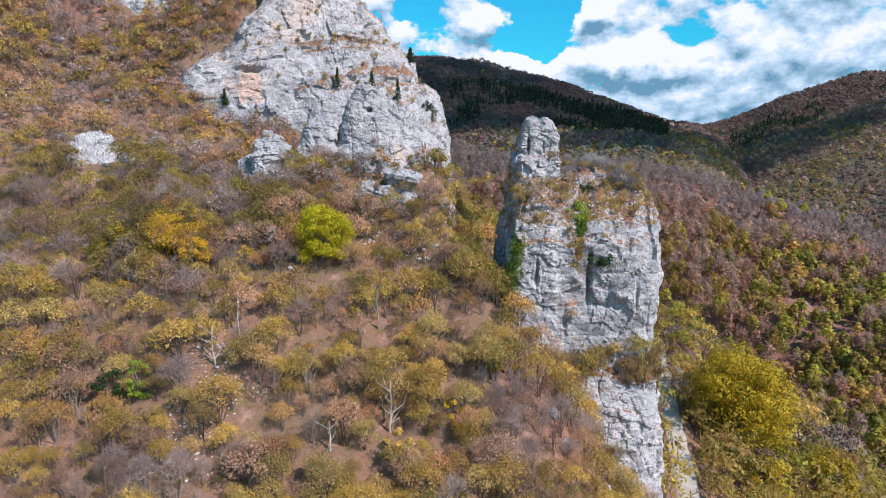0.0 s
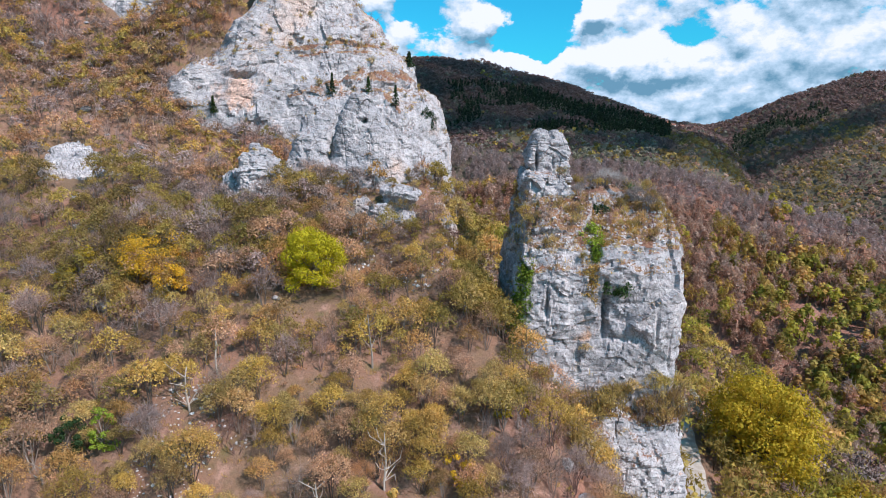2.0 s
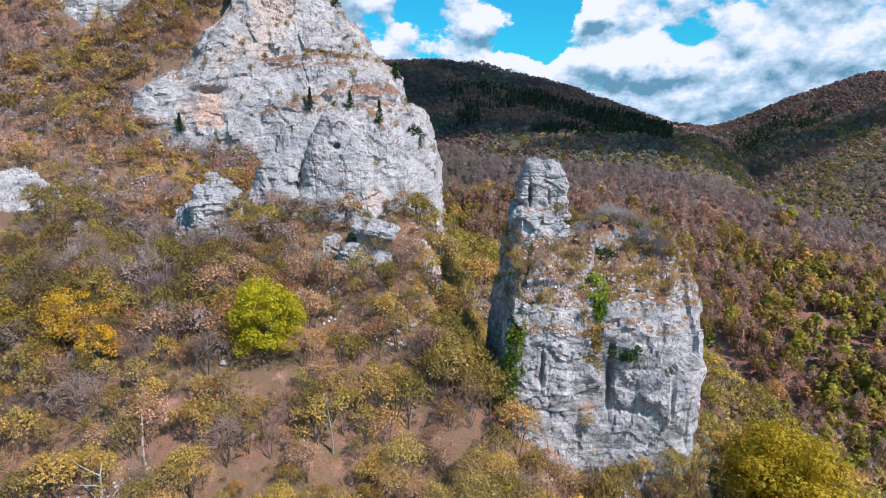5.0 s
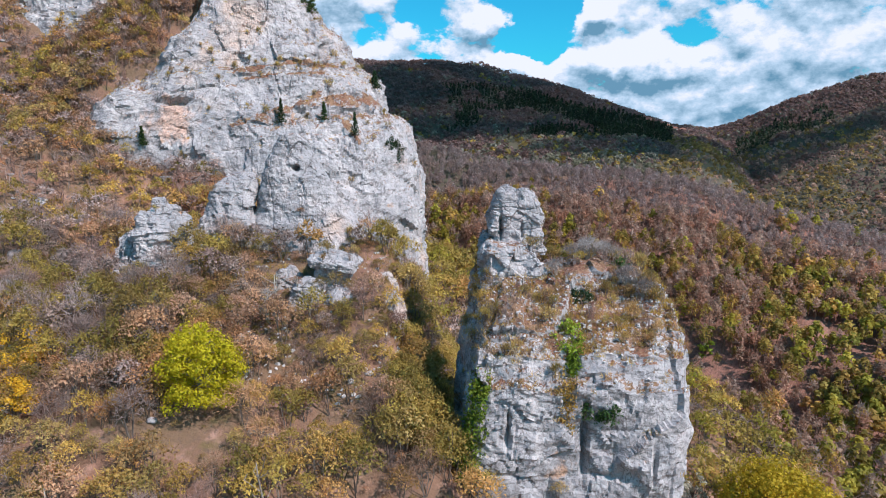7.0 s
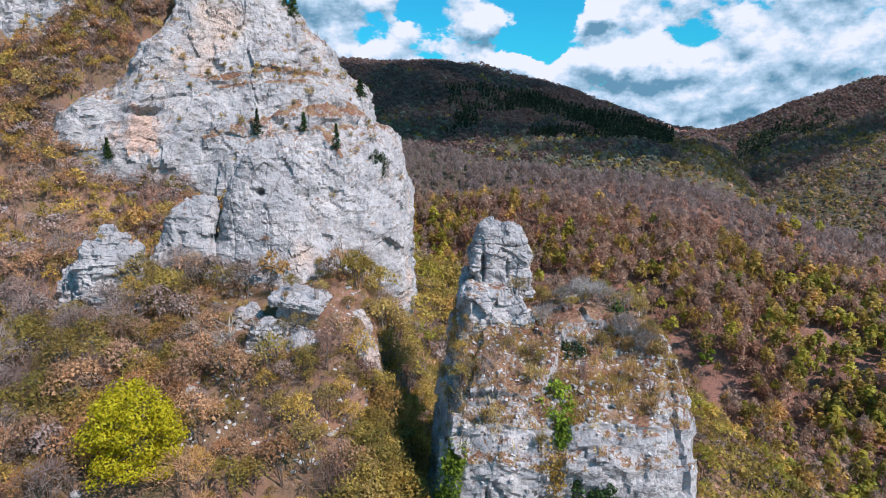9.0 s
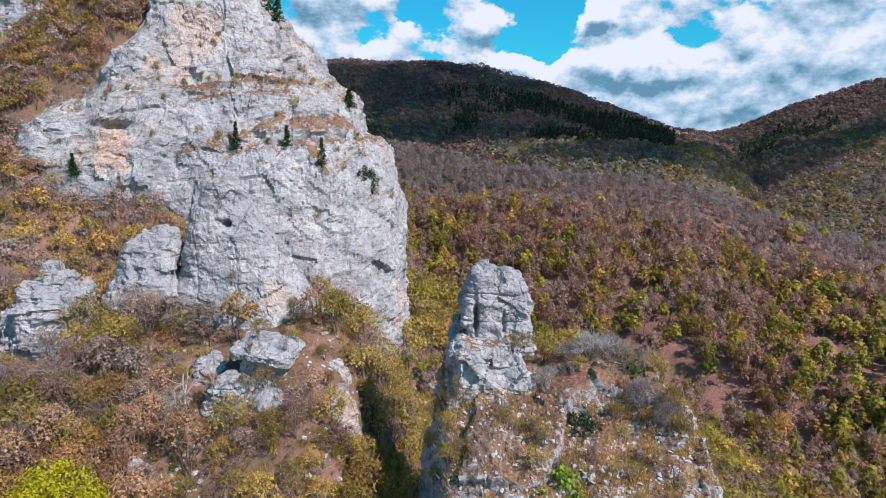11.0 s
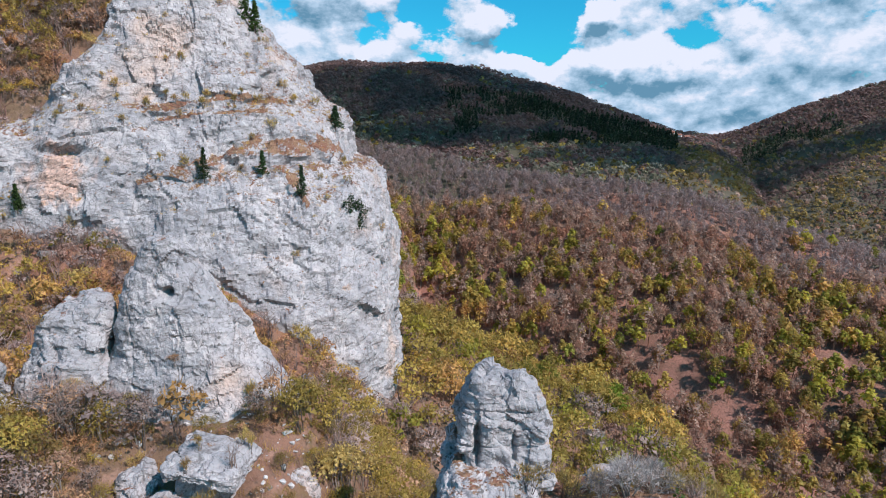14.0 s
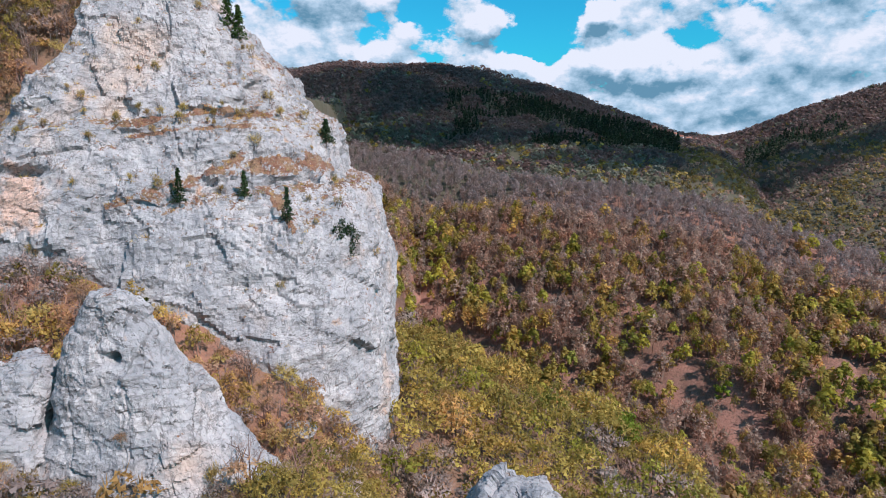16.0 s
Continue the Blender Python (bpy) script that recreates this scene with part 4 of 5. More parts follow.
def stuff(name, kinds, spots, smin, smax, label, category, patch=14.0):
    """Many plants of several kinds baked into one mesh for each material."""
    by = {}
    u = fbm(np.column_stack([spots[:, :2] / patch, np.full(len(spots), 3.7)]), 2, 57) + rng.normal(size=len(spots)) * 0.3
    pick = (np.argsort(np.argsort(u)) * len(kinds)) // len(spots)
    for k, parts in enumerate(kinds):
        sp = spots[pick == k]
        if not len(sp):
            continue
        n = len(sp)
        a, sc = rng.uniform(0, 2 * np.pi, n), smin + (smax - smin) * rng.uniform(size=n) ** 1.3
        tint = rng.uniform(0, 1, n)
        for geo, mat in parts:
            if geo is None:
                continue
            v, f = geo
            x = (v[None, :, 0] * np.cos(a)[:, None] - v[None, :, 1] * np.sin(a)[:, None]) * sc[:, None] + sp[:, 0:1]
            y = (v[None, :, 0] * np.sin(a)[:, None] + v[None, :, 1] * np.cos(a)[:, None]) * sc[:, None] + sp[:, 1:2]
            z = v[None, :, 2] * sc[:, None] + sp[:, 2:3]
            V = np.stack([x, y, z], -1).reshape(-1, 3)
            Fc = (f[None] + (np.arange(n) * len(v))[:, None, None]).reshape(-1, 3)
            by.setdefault(mat.name, [mat, []])[1].append((V, Fc, np.repeat(tint, len(v))))
    made = []
    for mat, items in by.values():
        o, vs, fs, ts = 0, [], [], []
        for V, Fc, t in items:
            vs.append(V), fs.append(Fc + o), ts.append(t)
            o += len(V)
        made.append((mat, np.concatenate(vs), np.concatenate(fs), np.concatenate(ts)))
    vs = np.concatenate([m[1] for m in made])
    offs = np.cumsum([0] + [len(m[1]) for m in made])
    fs = np.concatenate([m[2] + o for m, o in zip(made, offs)])
    me = mesh_of(name, vs, fs, False, np.concatenate([m[3] for m in made]))
    for m in made:
        me.materials.append(m[0])
    me.polygons.foreach_set("material_index", np.repeat(np.arange(len(made), dtype=np.int32), [len(m[2]) for m in made]))
    top = new(name, me)
    tagged(top, label, category, kind="stuff")
    return top


SHRUBS = [haze(100 + k, 3.6 + 0.25 * k, 1.75 + 0.1 * k, 1700, 0.02, 0.4, 0.082, stems=6, lobes=9 + k) for k in range(5)]
BROOMS = [haze(120 + k, 3.8, 1.7, 1500, 0.011, 0.6, 0.05, stems=7, lobes=9, share=0.8) for k in range(3)]
BARE = [plant(130 + k, 4.2, 2.0, 5, 34, 0, 0.1, fine=260, thick=0.05) for k in range(3)]
SMALL = [haze(160 + k, 3.9, 2.0, 640, 0.026, 0.5, 0.115, stems=3, lobes=9) for k in range(4)]
SPRAY = [haze(166 + k, 4.0, 1.9, 520, 0.02, 0.8, 0.07, stems=4, lobes=8, share=0.8) for k in range(2)]
UPPER = [haze(170 + k, 3.8, 2.0, 190, 0.045, 0.7, 0.20, stems=2, lobes=6) for k in range(4)]
BROAD = [haze(180 + k, 4.4, 2.5, 170, 0.06, 0.85, 0.27, stems=2, lobes=7) for k in range(4)]
UPBARE = [plant(190 + k, 4.4, 2.2, 3, 15, 0, 0.1, fine=30, thick=0.08) for k in range(2)]
DEAD = [(-25.7, 74.2), (-8.4, 76.5), (-27.6, 70.4), (-6.0, 64.2), (-40.4, 64.5), (-12.4, 62.0), (-30.5, 82.5), (-14.4, 75.6), (-21.5, 66.5), (-17.2, 86.2), (-38.6, 87.5), (-39.0, 66.6), (-35.4, 67.2)]


def near_keep(x, y):
    return (y > 42 + 0.0 * x) & (np.abs(x - np.interp(y, ROAD_Y, ROAD_X)) > np.where(x > 20, 3.4, 0.0) * (y < 150))


def verge(x, y):
    """The stony lip between the boulders and the gully, where little grows."""
    return (x > -6) & (x < 5) & (y > 98) & (y < 126) & (rng.uniform(size=len(x)) < 0.6)


def first_keep(x, y):
    d = np.hypot(x, y)
    bare = ((x + 26.5) / 4.4) ** 2 + ((y - 64.5) / 6.5) ** 2 < 1
    bare |= ((x + 8.5) / 4.5) ** 2 + ((y - 59.0) / 2.4) ** 2 < 1
    bare |= ((x - 16) / 4) ** 2 + ((y - 67) / 2.5) ** 2 < 1
    bare |= (y > 93) & (x > -24) & (rng.uniform(size=len(x)) < 0.25)
    bare &= rng.uniform(size=len(x)) < 0.85
    bare |= ((x + 61.5) / 4.5) ** 2 + ((y - 109) / 4) ** 2 < 1
    bare |= ((x + 17.2) / 4.2) ** 2 + ((y - 83.0) / 5) ** 2 < 1
    bare |= verge(x, y)
    for dx, dy in DEAD:
        bare |= ((x - dx) / 1.7) ** 2 + ((y - dy + 1.6) / 2.6) ** 2 < 1
    return near_keep(x, y) & (x < np.where(y < 84, 31, 14)) & (np.abs(x / y) < 0.85) & ~bare


spots = scatter(1700, -75, 31, 46, 113, 1.7, first_keep)
spots = spots[free(spots[:, 0], spots[:, 1], spots[:, 2])]
protos = []
for mat, label, share in ((BUD, "budding yellow-olive shrub on the wooded slope", SHRUBS), (TAN, "pale olive shrub coming into leaf on the wooded slope", SHRUBS[1:4]), (RUSSET, "russet-brown budding shrub on the wooded slope", SHRUBS[2:4] + BROOMS[:1])):
    protos += [thing("shrub", w, c, BARK, mat, label, "shrub", group="shrubs on the slope") for w, c in share]
grey_from = len(protos)
protos += [thing("bare_shrub", w, c, TWIG, LILAC, "leafless lilac-grey shrub on the wooded slope", "shrub", group="bare shrubs on the slope") for w, c in BROOMS]
protos += [thing("bare_shrub", w, None, TWIG, None, "leafless grey-brown shrub on the wooded slope", "shrub", group="bare shrubs on the slope") for w, c in BARE]
near_first = np.argsort(spots[:, 1] + 0.2 * np.abs(spots[:, 0]))
for n, i in enumerate(near_first[:330]):
    grey = fbm(np.array([[spots[i, 0] / 9, spots[i, 1] / 9, 0.0]]), 2, 55)[0] + rng.normal() * 0.35 > 0.36
    k = n if n < len(protos) else int(rng.integers(grey_from, len(protos)) if grey else rng.integers(0, grey_from))
    m = pose(*spots[i], 0, 0, rng.uniform(0, 360)) @ Matrix.Scale(rng.uniform(0.6, 1.45), 4)
    if n < len(protos):
        protos[n].matrix_world = m
    else:
        o = copy_thing(protos[k], m)
        o.scale = m.to_scale()
rest = spots[near_first[330:]]


def sort(geo, mat, wood=BARK):
    return [(geo[0], wood), (geo[1], mat)]


mixed = [sort(SMALL[0], OLIVE), sort(SMALL[1], BUD), sort(SMALL[2], BUD), sort(SMALL[3], TAN), sort(SPRAY[0], LILAC), sort(SMALL[0], BUD), sort(SMALL[3], RUSSET), sort(SMALL[2], BUD), sort(SMALL[1], TAN), sort(SPRAY[1], RUSSET), sort(SMALL[3], OLIVE), [(BARE[0][0], TWIG)]]
stuff("slope_shrubs", mixed, rest[rest[:, 1] < 86], 0.6, 1.5, "dense budding tan and olive shrubs covering the steep slope", "shrubs", patch=7.0)
dusky = [sort(SMALL[0], DULL), sort(SMALL[1], OLIVE), sort(SMALL[2], DULL), sort(SPRAY[0], LILAC), sort(SMALL[3], DULL), sort(SPRAY[1], TWIG), sort(SMALL[2], OLIVE), sort(SMALL[1], TWIG), sort(SMALL[3], BUD), sort(SMALL[0], RUSSET)]
fill = scatter(150, -50, -15, 83, 99, 1.3, first_keep)
fill = fill[free(fill[:, 0], fill[:, 1], fill[:, 2])]
low = scatter(900, -60, 24, 50, 113, 1.0, near_keep)
low = np.concatenate([low, scatter(800, -26, 5, 92, 112, 0.6)])
low = low[free(low[:, 0], low[:, 1], low[:, 2])]
stuff("undergrowth", [[(None, BARK), (UPPER[0][1], DULL)], [(None, BARK), (UPPER[1][1], RUSSET)], [(None, BARK), (UPPER[2][1], OLIVE)], [(None, BARK), (UPPER[3][1], TWIG)], [(None, BARK), (UPPER[1][1], DULL)]], low, 0.15, 0.4, "low dry undergrowth and seedlings on the litter of the slope", "undergrowth")
stuff("dusky_shrubs", dusky, np.concatenate([rest[rest[:, 1] >= 86], fill]), 0.6, 1.5, "dull olive and brown shrubs below the leaning slabs", "shrubs")
spots2 = scatter(2100, -142, 8, 112, 186, 1.8, lambda x, y: near_keep(x, y) & (x > -0.80 * y) & (((x + 66) / 4) ** 2 + ((y - 117 + 0.9 * (x + 66)) / 5) ** 2 > 1))
spots2 = spots2[free(spots2[:, 0], spots2[:, 1], spots2[:, 2])]
mixed2 = [sort(UPPER[0], BUD), sort(UPPER[1], TAN), sort(UPPER[2], RUSSET), sort(UPPER[3], LILAC), [(UPBARE[0][0], TWIG)], sort(UPPER[1], RUSSET), sort(UPPER[0], OLIVE), sort(UPPER[3], BUD), sort(UPPER[2], LILAC), [(UPBARE[1][0], TWIG)]]
brink = scatter(240, -78, -54, 140, 180, 1.5)
shoulder = scatter(420, -70, -42, 150, 190, 0.95)
hollow = scatter(340, -48, 8, 106, 152, 1.3, lambda x, y: ~verge(x, y))
hollow = hollow[free(hollow[:, 0], hollow[:, 1], hollow[:, 2])]
steep = scatter(620, -136, -70, 146, 190, 1.1, lambda x, y: x > -0.8 * y)
steep = steep[free(steep[:, 0], steep[:, 1], steep[:, 2])]
spots2 = np.concatenate([spots2, brink, hollow, steep, shoulder[free(shoulder[:, 0], shoulder[:, 1], shoulder[:, 2])]])
stuff("upper_slope_shrubs", mixed2, spots2, 0.65, 1.4, "budding brown and olive shrubs below the cliff", "shrubs", patch=10.0)
spots3 = scatter(2300, 0, 110, 58, 240, 2.2, lambda x, y: near_keep(x, y) & (x > np.where(y < 85, 32, np.where(y < 152, 26, 0))) & (x < 0.74 * y + 5) & (brink_of(x, y) < 7))
gully = scatter(260, -1, 12, 84, 145, 1.3, lambda x, y: ((x > 3.5) | (y > 108)) & ~verge(x, y))
side = scatter(190, 1.8, 9.5, 82, 108, 0.95)
gully = np.concatenate([gully, side])
gully = gully[free(gully[:, 0], gully[:, 1], gully[:, 2])]
stuff("gully_bushes", [[(SMALL[0][0], BARK), (SMALL[0][1], TAN)], [(SMALL[1][0], BARK), (SMALL[1][1], OLIVE)], [(SMALL[2][0], BARK), (SMALL[2][1], OLIVE)]], gully, 0.75, 1.5, "tall olive bushes crowding the shady gully", "shrubs")
spots3 = spots3[free(spots3[:, 0], spots3[:, 1], spots3[:, 2])]
mixed3 = [[(BROAD[0][0], BARK), (BROAD[0][1], BUD)], [(BROAD[1][0], BARK), (BROAD[1][1], OLIVE)], [(BROAD[2][0], BARK), (BROAD[2][1], OLIVE)], [(BROAD[3][0], BARK), (BROAD[3][1], OLIVE)], [(BROAD[1][0], BARK), (BROAD[1][1], GREEN)], [(BROAD[0][0], BARK), (BROAD[0][1], OLIVE)], [(BROAD[3][0], TWIG), (BROAD[3][1], TWIG)]]
stuff("valley_shrubs", mixed3, spots3, 0.65, 1.9, "olive and yellow-green bushes on the valley side", "shrubs")

FAR = [haze(200 + k, 12, 3.9, 130, 0.12, 1.3, 1.02, stems=2, lobes=7, share=0.1, thick=0.16, low=0.22, puff=(0.36, 0.52)) for k in range(3)]
FARBARE = [haze(210 + k, 13.5, 3.5, 120, 0.17, 2.4, 0.85, stems=2, lobes=7, share=0.5, thick=0.17, low=0.22, puff=(0.36, 0.52)) for k in range(3)]


def hill_keep(x, y):
    s = 0.57 * x + 0.82 * y
    return (s > 215) & (s < 735) & (x / y < 0.82) & (x > 10 - 0.15 * y) & ((y > 330) | (brink_of(x, y) > 9))


spots4 = scatter(9800, -140, 520, 130, 960, 4.1, hill_keep)
s4 = 0.57 * spots4[:, 0] + 0.82 * spots4[:, 1]
lump4 = fbm(np.column_stack([spots4[:, :2] / 55, 0 * s4]), 3, 41)
thin4 = (s4 < 550) & (fbm(np.column_stack([spots4[:, :2] / 26, 0 * s4]), 2, 43) + rng.normal(size=len(s4)) * 0.3 > 0.42) & (s4 > 400)
green4 = (0.45 * lump4 + rng.normal(size=len(s4)) * 0.3 > np.interp(s4, [585, 650], [0.08, 0.8]))
bare4 = [[(w, WOOD), (c, WOOD)] for w, c in FARBARE]
stuff("bare_hillside_wood", bare4 + bare4 + [[(FARBARE[0][0], WOOD), (FARBARE[0][1], OLIVE)], [(FARBARE[1][0], WOOD), (FARBARE[1][1], BUD)]], spots4[~green4 & ~thin4 & (s4 < 626)], 0.8, 1.75, "grey-brown leafless wood covering the opposite hillside", "woodland")
top4 = scatter(2500, -140, 520, 330, 960, 3.5, lambda x, y: hill_keep(x, y) & (0.57 * x + 0.82 * y > 624))
stuff("crest_wood", [[(w, CREST), (c, CREST)] for w, c in FARBARE], top4, 0.8, 1.3, "grey-lilac leafless trees along the crest of the opposite hill", "woodland")
stuff("green_hillside_wood", [[(FAR[1][0], BARK), (FAR[1][1], BUD)], [(FAR[2][0], BARK), (FAR[2][1], OLIVE)], [(FAR[0][0], BARK), (FAR[0][1], GREEN)], [(FAR[1][0], BARK), (FAR[1][1], GREEN)], [(FAR[2][0], BARK), (FAR[2][1], GREEN)], [(FAR[0][0], BARK), (FAR[0][1], OLIVE)]], spots4[green4 & ~thin4], 0.85, 1.75, "fresh olive and green trees scattered on the opposite hillside", "woodland")


# ---- far hills ----
def round_tuft(seed):
    """A distant leafless crown: a loose dome of twig clumps."""
    r = np.random.default_rng(seed)
    d = r.normal(size=(18, 3))
    d[:, 2] = np.abs(d[:, 2]) * 1.2 - 0.2
    d /= np.linalg.norm(d, axis=1, keepdims=True)
    return leaves(d * (3.6, 3.6, 3.4) * r.uniform(0.65, 1.1, (18, 1)) + (0, 0, 3.2), 1.7, r, out=d + (0, 0, 0.2))


def spire(seed):
    """A distant pine: a full cone of needle clumps."""
    r = np.random.default_rng(seed)
    h = r.uniform(0.04, 1, 30) ** 1.2
    a = r.uniform(0, 2 * np.pi, 30)
    d = np.stack([np.cos(a), np.sin(a), 0.45 + 0 * a], 1)
    return leaves(d * (1, 1, 0) * (3.3 * (1.06 - h) ** 0.8)[:, None] + np.stack([0 * h, 0 * h, 12.5 * h], 1), 1.35, r, out=d)


TUFT = [round_tuft(300 + k) for k in range(3)]
SPIRE = [spire(320), spire(321)]


def far_keep(x, y):
    return (x / y < 0.8) & (x / y > -0.27) & ((0.57 * x + 0.82 * y > 735) | (y > 1000))


spots5 = scatter(17500, -430, 1150, 720, 1570, 5.6, far_keep)
spots5 = spots5[np.hypot(spots5[:, 0] - 512, spots5[:, 1] - 1290) > 62]
u, yy = spots5[:, 0] / spots5[:, 1], spots5[:, 1]
lump = fbm(np.column_stack([spots5[:, :2] / 120, 0 * yy]), 3, 77)
pines = ((u < 0.36) & (yy > 990 + 250 * np.abs(u - 0.12)) & (yy < 1280 - 260 * np.abs(u - 0.15)) & (u > 0.03 + 0.07 * lump)) | ((u > 0.46) & (yy > 1130) & (yy < 1215))
pines &= lump > -0.45
fields = (u < 0.12) & (yy > 850) & (yy < 960) & (lump > 0.1)
stuff("far_pine_wood", [[(SPIRE[0], PINE)], [(SPIRE[1], PINE)]], spots5[pines], 0.8, 1.5, "dark green pine wood on the far hillside", "woodland")
lit = (u > 0.34) & (yy < 1130)
leafy = (0.7 * lump + 0.35 * rng.normal(size=len(yy)) > -0.3 + 0.8 * sstep(1000, 1200, yy)) & ~pines & ~fields
stuff("far_olive_wood", [[(t, SAGE)] for t in TUFT] + [[(TUFT[0], OLIVE)], [(TUFT[1], RED_WOOD)], [(TUFT[2], SAGE)]], spots5[leafy & ~lit], 0.9, 1.6, "olive-green trees low on the far hillside", "woodland")
stuff("valley_side_wood", [[(t, RED_WOOD)] for t in TUFT] + [[(t, WOOD)] for t in TUFT[:2]] + [[(t, DULL)] for t in TUFT], spots5[lit & ~pines], 0.75, 1.4, "brown and olive wood on the side valley", "woodland", patch=60.0)
stuff("far_bare_wood", [[(t, RED_WOOD)] for t in TUFT], spots5[~pines & ~fields & ~leafy & ~lit], 1.05, 1.75, "brown leafless wood on the far hills", "woodland")


# ---- cloud whose shadow lies on the far hills ----
def cloud(lobes, label):
    bm = bmesh.new()
    for x, y, rx, ry in lobes:
        m = Matrix.Translation((x, y, 720)) @ Matrix.Diagonal((rx, ry, 45, 1))
        bmesh.ops.create_icosphere(bm, subdivisions=4, radius=1, matrix=m)
    for v in bm.verts:
        v.co += noise.noise_vector(v.co / 70) * 38
    me = bpy.data.meshes.new("cloud")
    bm.to_mesh(me)
    bm.free()
    me.materials.append(CLOUD)
    return tagged(new("cloud", me), label, "cloud", kind="structure")


def cloud_mat():
    k = Mat("cloud_white", 0.95)
    k.colour(k.mix(k.noise(0.01, 4), (0.85, 0.85, 0.86), (0.8, 0.8, 0.82)))
    clear = k.node("ShaderNodeBsdfTransparent")
    ms = k.node("ShaderNodeMixShader")
    ms.inputs[0].default_value = 0.5
    k.nt.links.new(k.bsdf.outputs[0], ms.inputs[1])
    k.nt.links.new(clear.outputs[0], ms.inputs[2])
    k.nt.links.new(ms.outputs[0], k.nt.nodes["Material Output"].inputs[0])
    return k.m


CLOUD = cloud_mat()
SHIFT = Vector((SUN_TO.x, SUN_TO.y)) / SUN_TO.z * 640


def over(*lobes):
    return [(x + SHIFT.x, y + SHIFT.y, rx, ry) for x, y, rx, ry in lobes]


cloud(over((-230, 1230, 190, 200), (40, 1120, 170, 150), (60, 1440, 150, 110), (260, 1330, 170, 170), (-60, 1350, 150, 160), (430, 1480, 150, 130), (330, 1080, 140, 130), (60, 1010, 190, 55)), "white heap cloud drifting above the far hills")
cloud(over((470, 985, 130, 60), (590, 1040, 130, 62), (720, 1080, 120, 45), (290, 900, 120, 70), (420, 880, 120, 80)), "small white heap cloud above the valley")

# ---- mountain beyond the saddle, painted blue for the haze ----
def build_mountain():
    u = np.linspace(-1, 1, 60)
    x = 1925 + 420 * u
    top = 20 + 46 * np.exp(-((u - 0.08) / 0.32) ** 2) + 6 * vnoise(np.stack([u * 9, 0 * u, 0 * u], 1), 3)
    rows = [np.stack([x, 4200 + dy + 0 * x, z], 1) for dy, z in ((-300, 0 * x - 200), (0, top), (300, 0 * x - 200))]
    i = np.arange(2)[:, None] * 60 + np.arange(59)[None]
    f = np.stack([i, i + 1, i + 61, i + 60], -1).reshape(-1, 4)
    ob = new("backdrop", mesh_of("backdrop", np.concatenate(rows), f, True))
    # the blue base colour stands in for haze over the distance
    ob.data.materials.append(plain("painted_haze_blue", (0.03, 0.10, 0.17), (0.045, 0.13, 0.21), 0.004))
    tagged(ob, "mountain far beyond the saddle, its haze painted in as blue colour", "mountain", kind="structure")


build_mountain()

# ---- road ----
def build_road():
    y = np.linspace(22, 158, 140)
    x = np.interp(y, ROAD_Y, ROAD_X)
    x = np.convolve(np.pad(x, 12, mode="reflect", reflect_type="odd"), np.ones(25) / 25, "valid")
    prof = np.array([(-2.1, -0.35), (-1.5, 0.10), (-0.85, 0.05), (0, 0.14), (0.85, 0.05), (1.5, 0.10), (2.1, -0.35)])
    X = x[:, None] + prof[None, :, 0] + 0.12 * np.sin(y * 0.9)[:, None]
    Y = np.repeat(y[:, None], 7, 1)
    Z = road_z(y)[:, None] + prof[None, :, 1] + 0.12
    i = np.arange(len(y) - 1)[:, None] * 7 + np.arange(6)[None]
    f = np.stack([i, i + 1, i + 8, i + 7], -1).reshape(-1, 4)
    ob = new("road", mesh_of("road", np.stack([X, Y, Z], -1).reshape(-1, 3), f, True))
    ob.data.materials.append(GRAVEL)
    tagged(ob, "narrow pale gravel track below the rock tower", "road", kind="structure")


build_road()

# ---- single trees and bushes ----
def stand(x, y, dz=0.0):
    return (x, y, float(land(np.array([x]), np.array([y]))[0]) + dz)


def put(name, geo, wood_mat, crown_mat, at, label, category="tree", turn=0.0, scale=1.0):
    o = thing(name, geo[0], geo[1], wood_mat, crown_mat, label, category, limbs=geo[2] if len(geo) > 2 else None)
    o.matrix_world = pose(*at, 0, 0, turn) @ Matrix.Scale(scale, 4)
    return o


put("maple_tree", dome_tree(431, 8.4, 4.3, 20000, 0.125, clumps=90, base=0.08), BARK, BRIGHT, stand(-17.2, 86.2), "round bright yellow-green maple in fresh leaf on the slope")
put("golden_tree", dome_tree(402, 7.6, 4.6, 6500, 0.12, clumps=44), BARK, ORANGE, stand(-38.6, 87.5), "golden orange tree in young leaf on the slope")
put("golden_tree", dome_tree(403, 5.2, 2.6, 2200, 0.12, clumps=24), BARK, ORANGE, stand(-34.5, 84.0), "smaller golden tree beside a bare grey one")
put("young_tree", dome_tree(404, 6.5, 2.6, 1300, 0.16, clumps=22), BARK, FRESH, stand(-49.0, 88.6), "slender olive-green tree overgrown with ivy")
put("holly_bush", dome_tree(405, 5.4, 1.9, 2200, 0.12, clumps=26, base=0.1), BARK, EVER, stand(-39.0, 66.6), "dark green ivy-covered stump among dry shrubs", "bush")
put("holly_bush", dome_tree(406, 5.0, 1.6, 1800, 0.12, clumps=24, base=0.1), BARK, IVY, stand(-35.4, 67.2), "small dark green evergreen bush among dry shrubs", "bush")
put("oak_tree", dome_tree(407, 19.0, 10.4, 30000, 0.28, clumps=110, base=0.04, thick=0.4), BARK, OAK, stand(59.5, 114.5), "huge round olive-green tree standing beside the gravel track")
put("young_tree", dome_tree(408, 11, 5.2, 3200, 0.28, clumps=36), BARK, FRESH, stand(72, 104), "olive-green tree coming into leaf by the track")
put("young_tree", dome_tree(409, 9, 4.0, 2200, 0.26, clumps=30), BARK, BUD, stand(80, 112), "tan budding tree on the valley side")
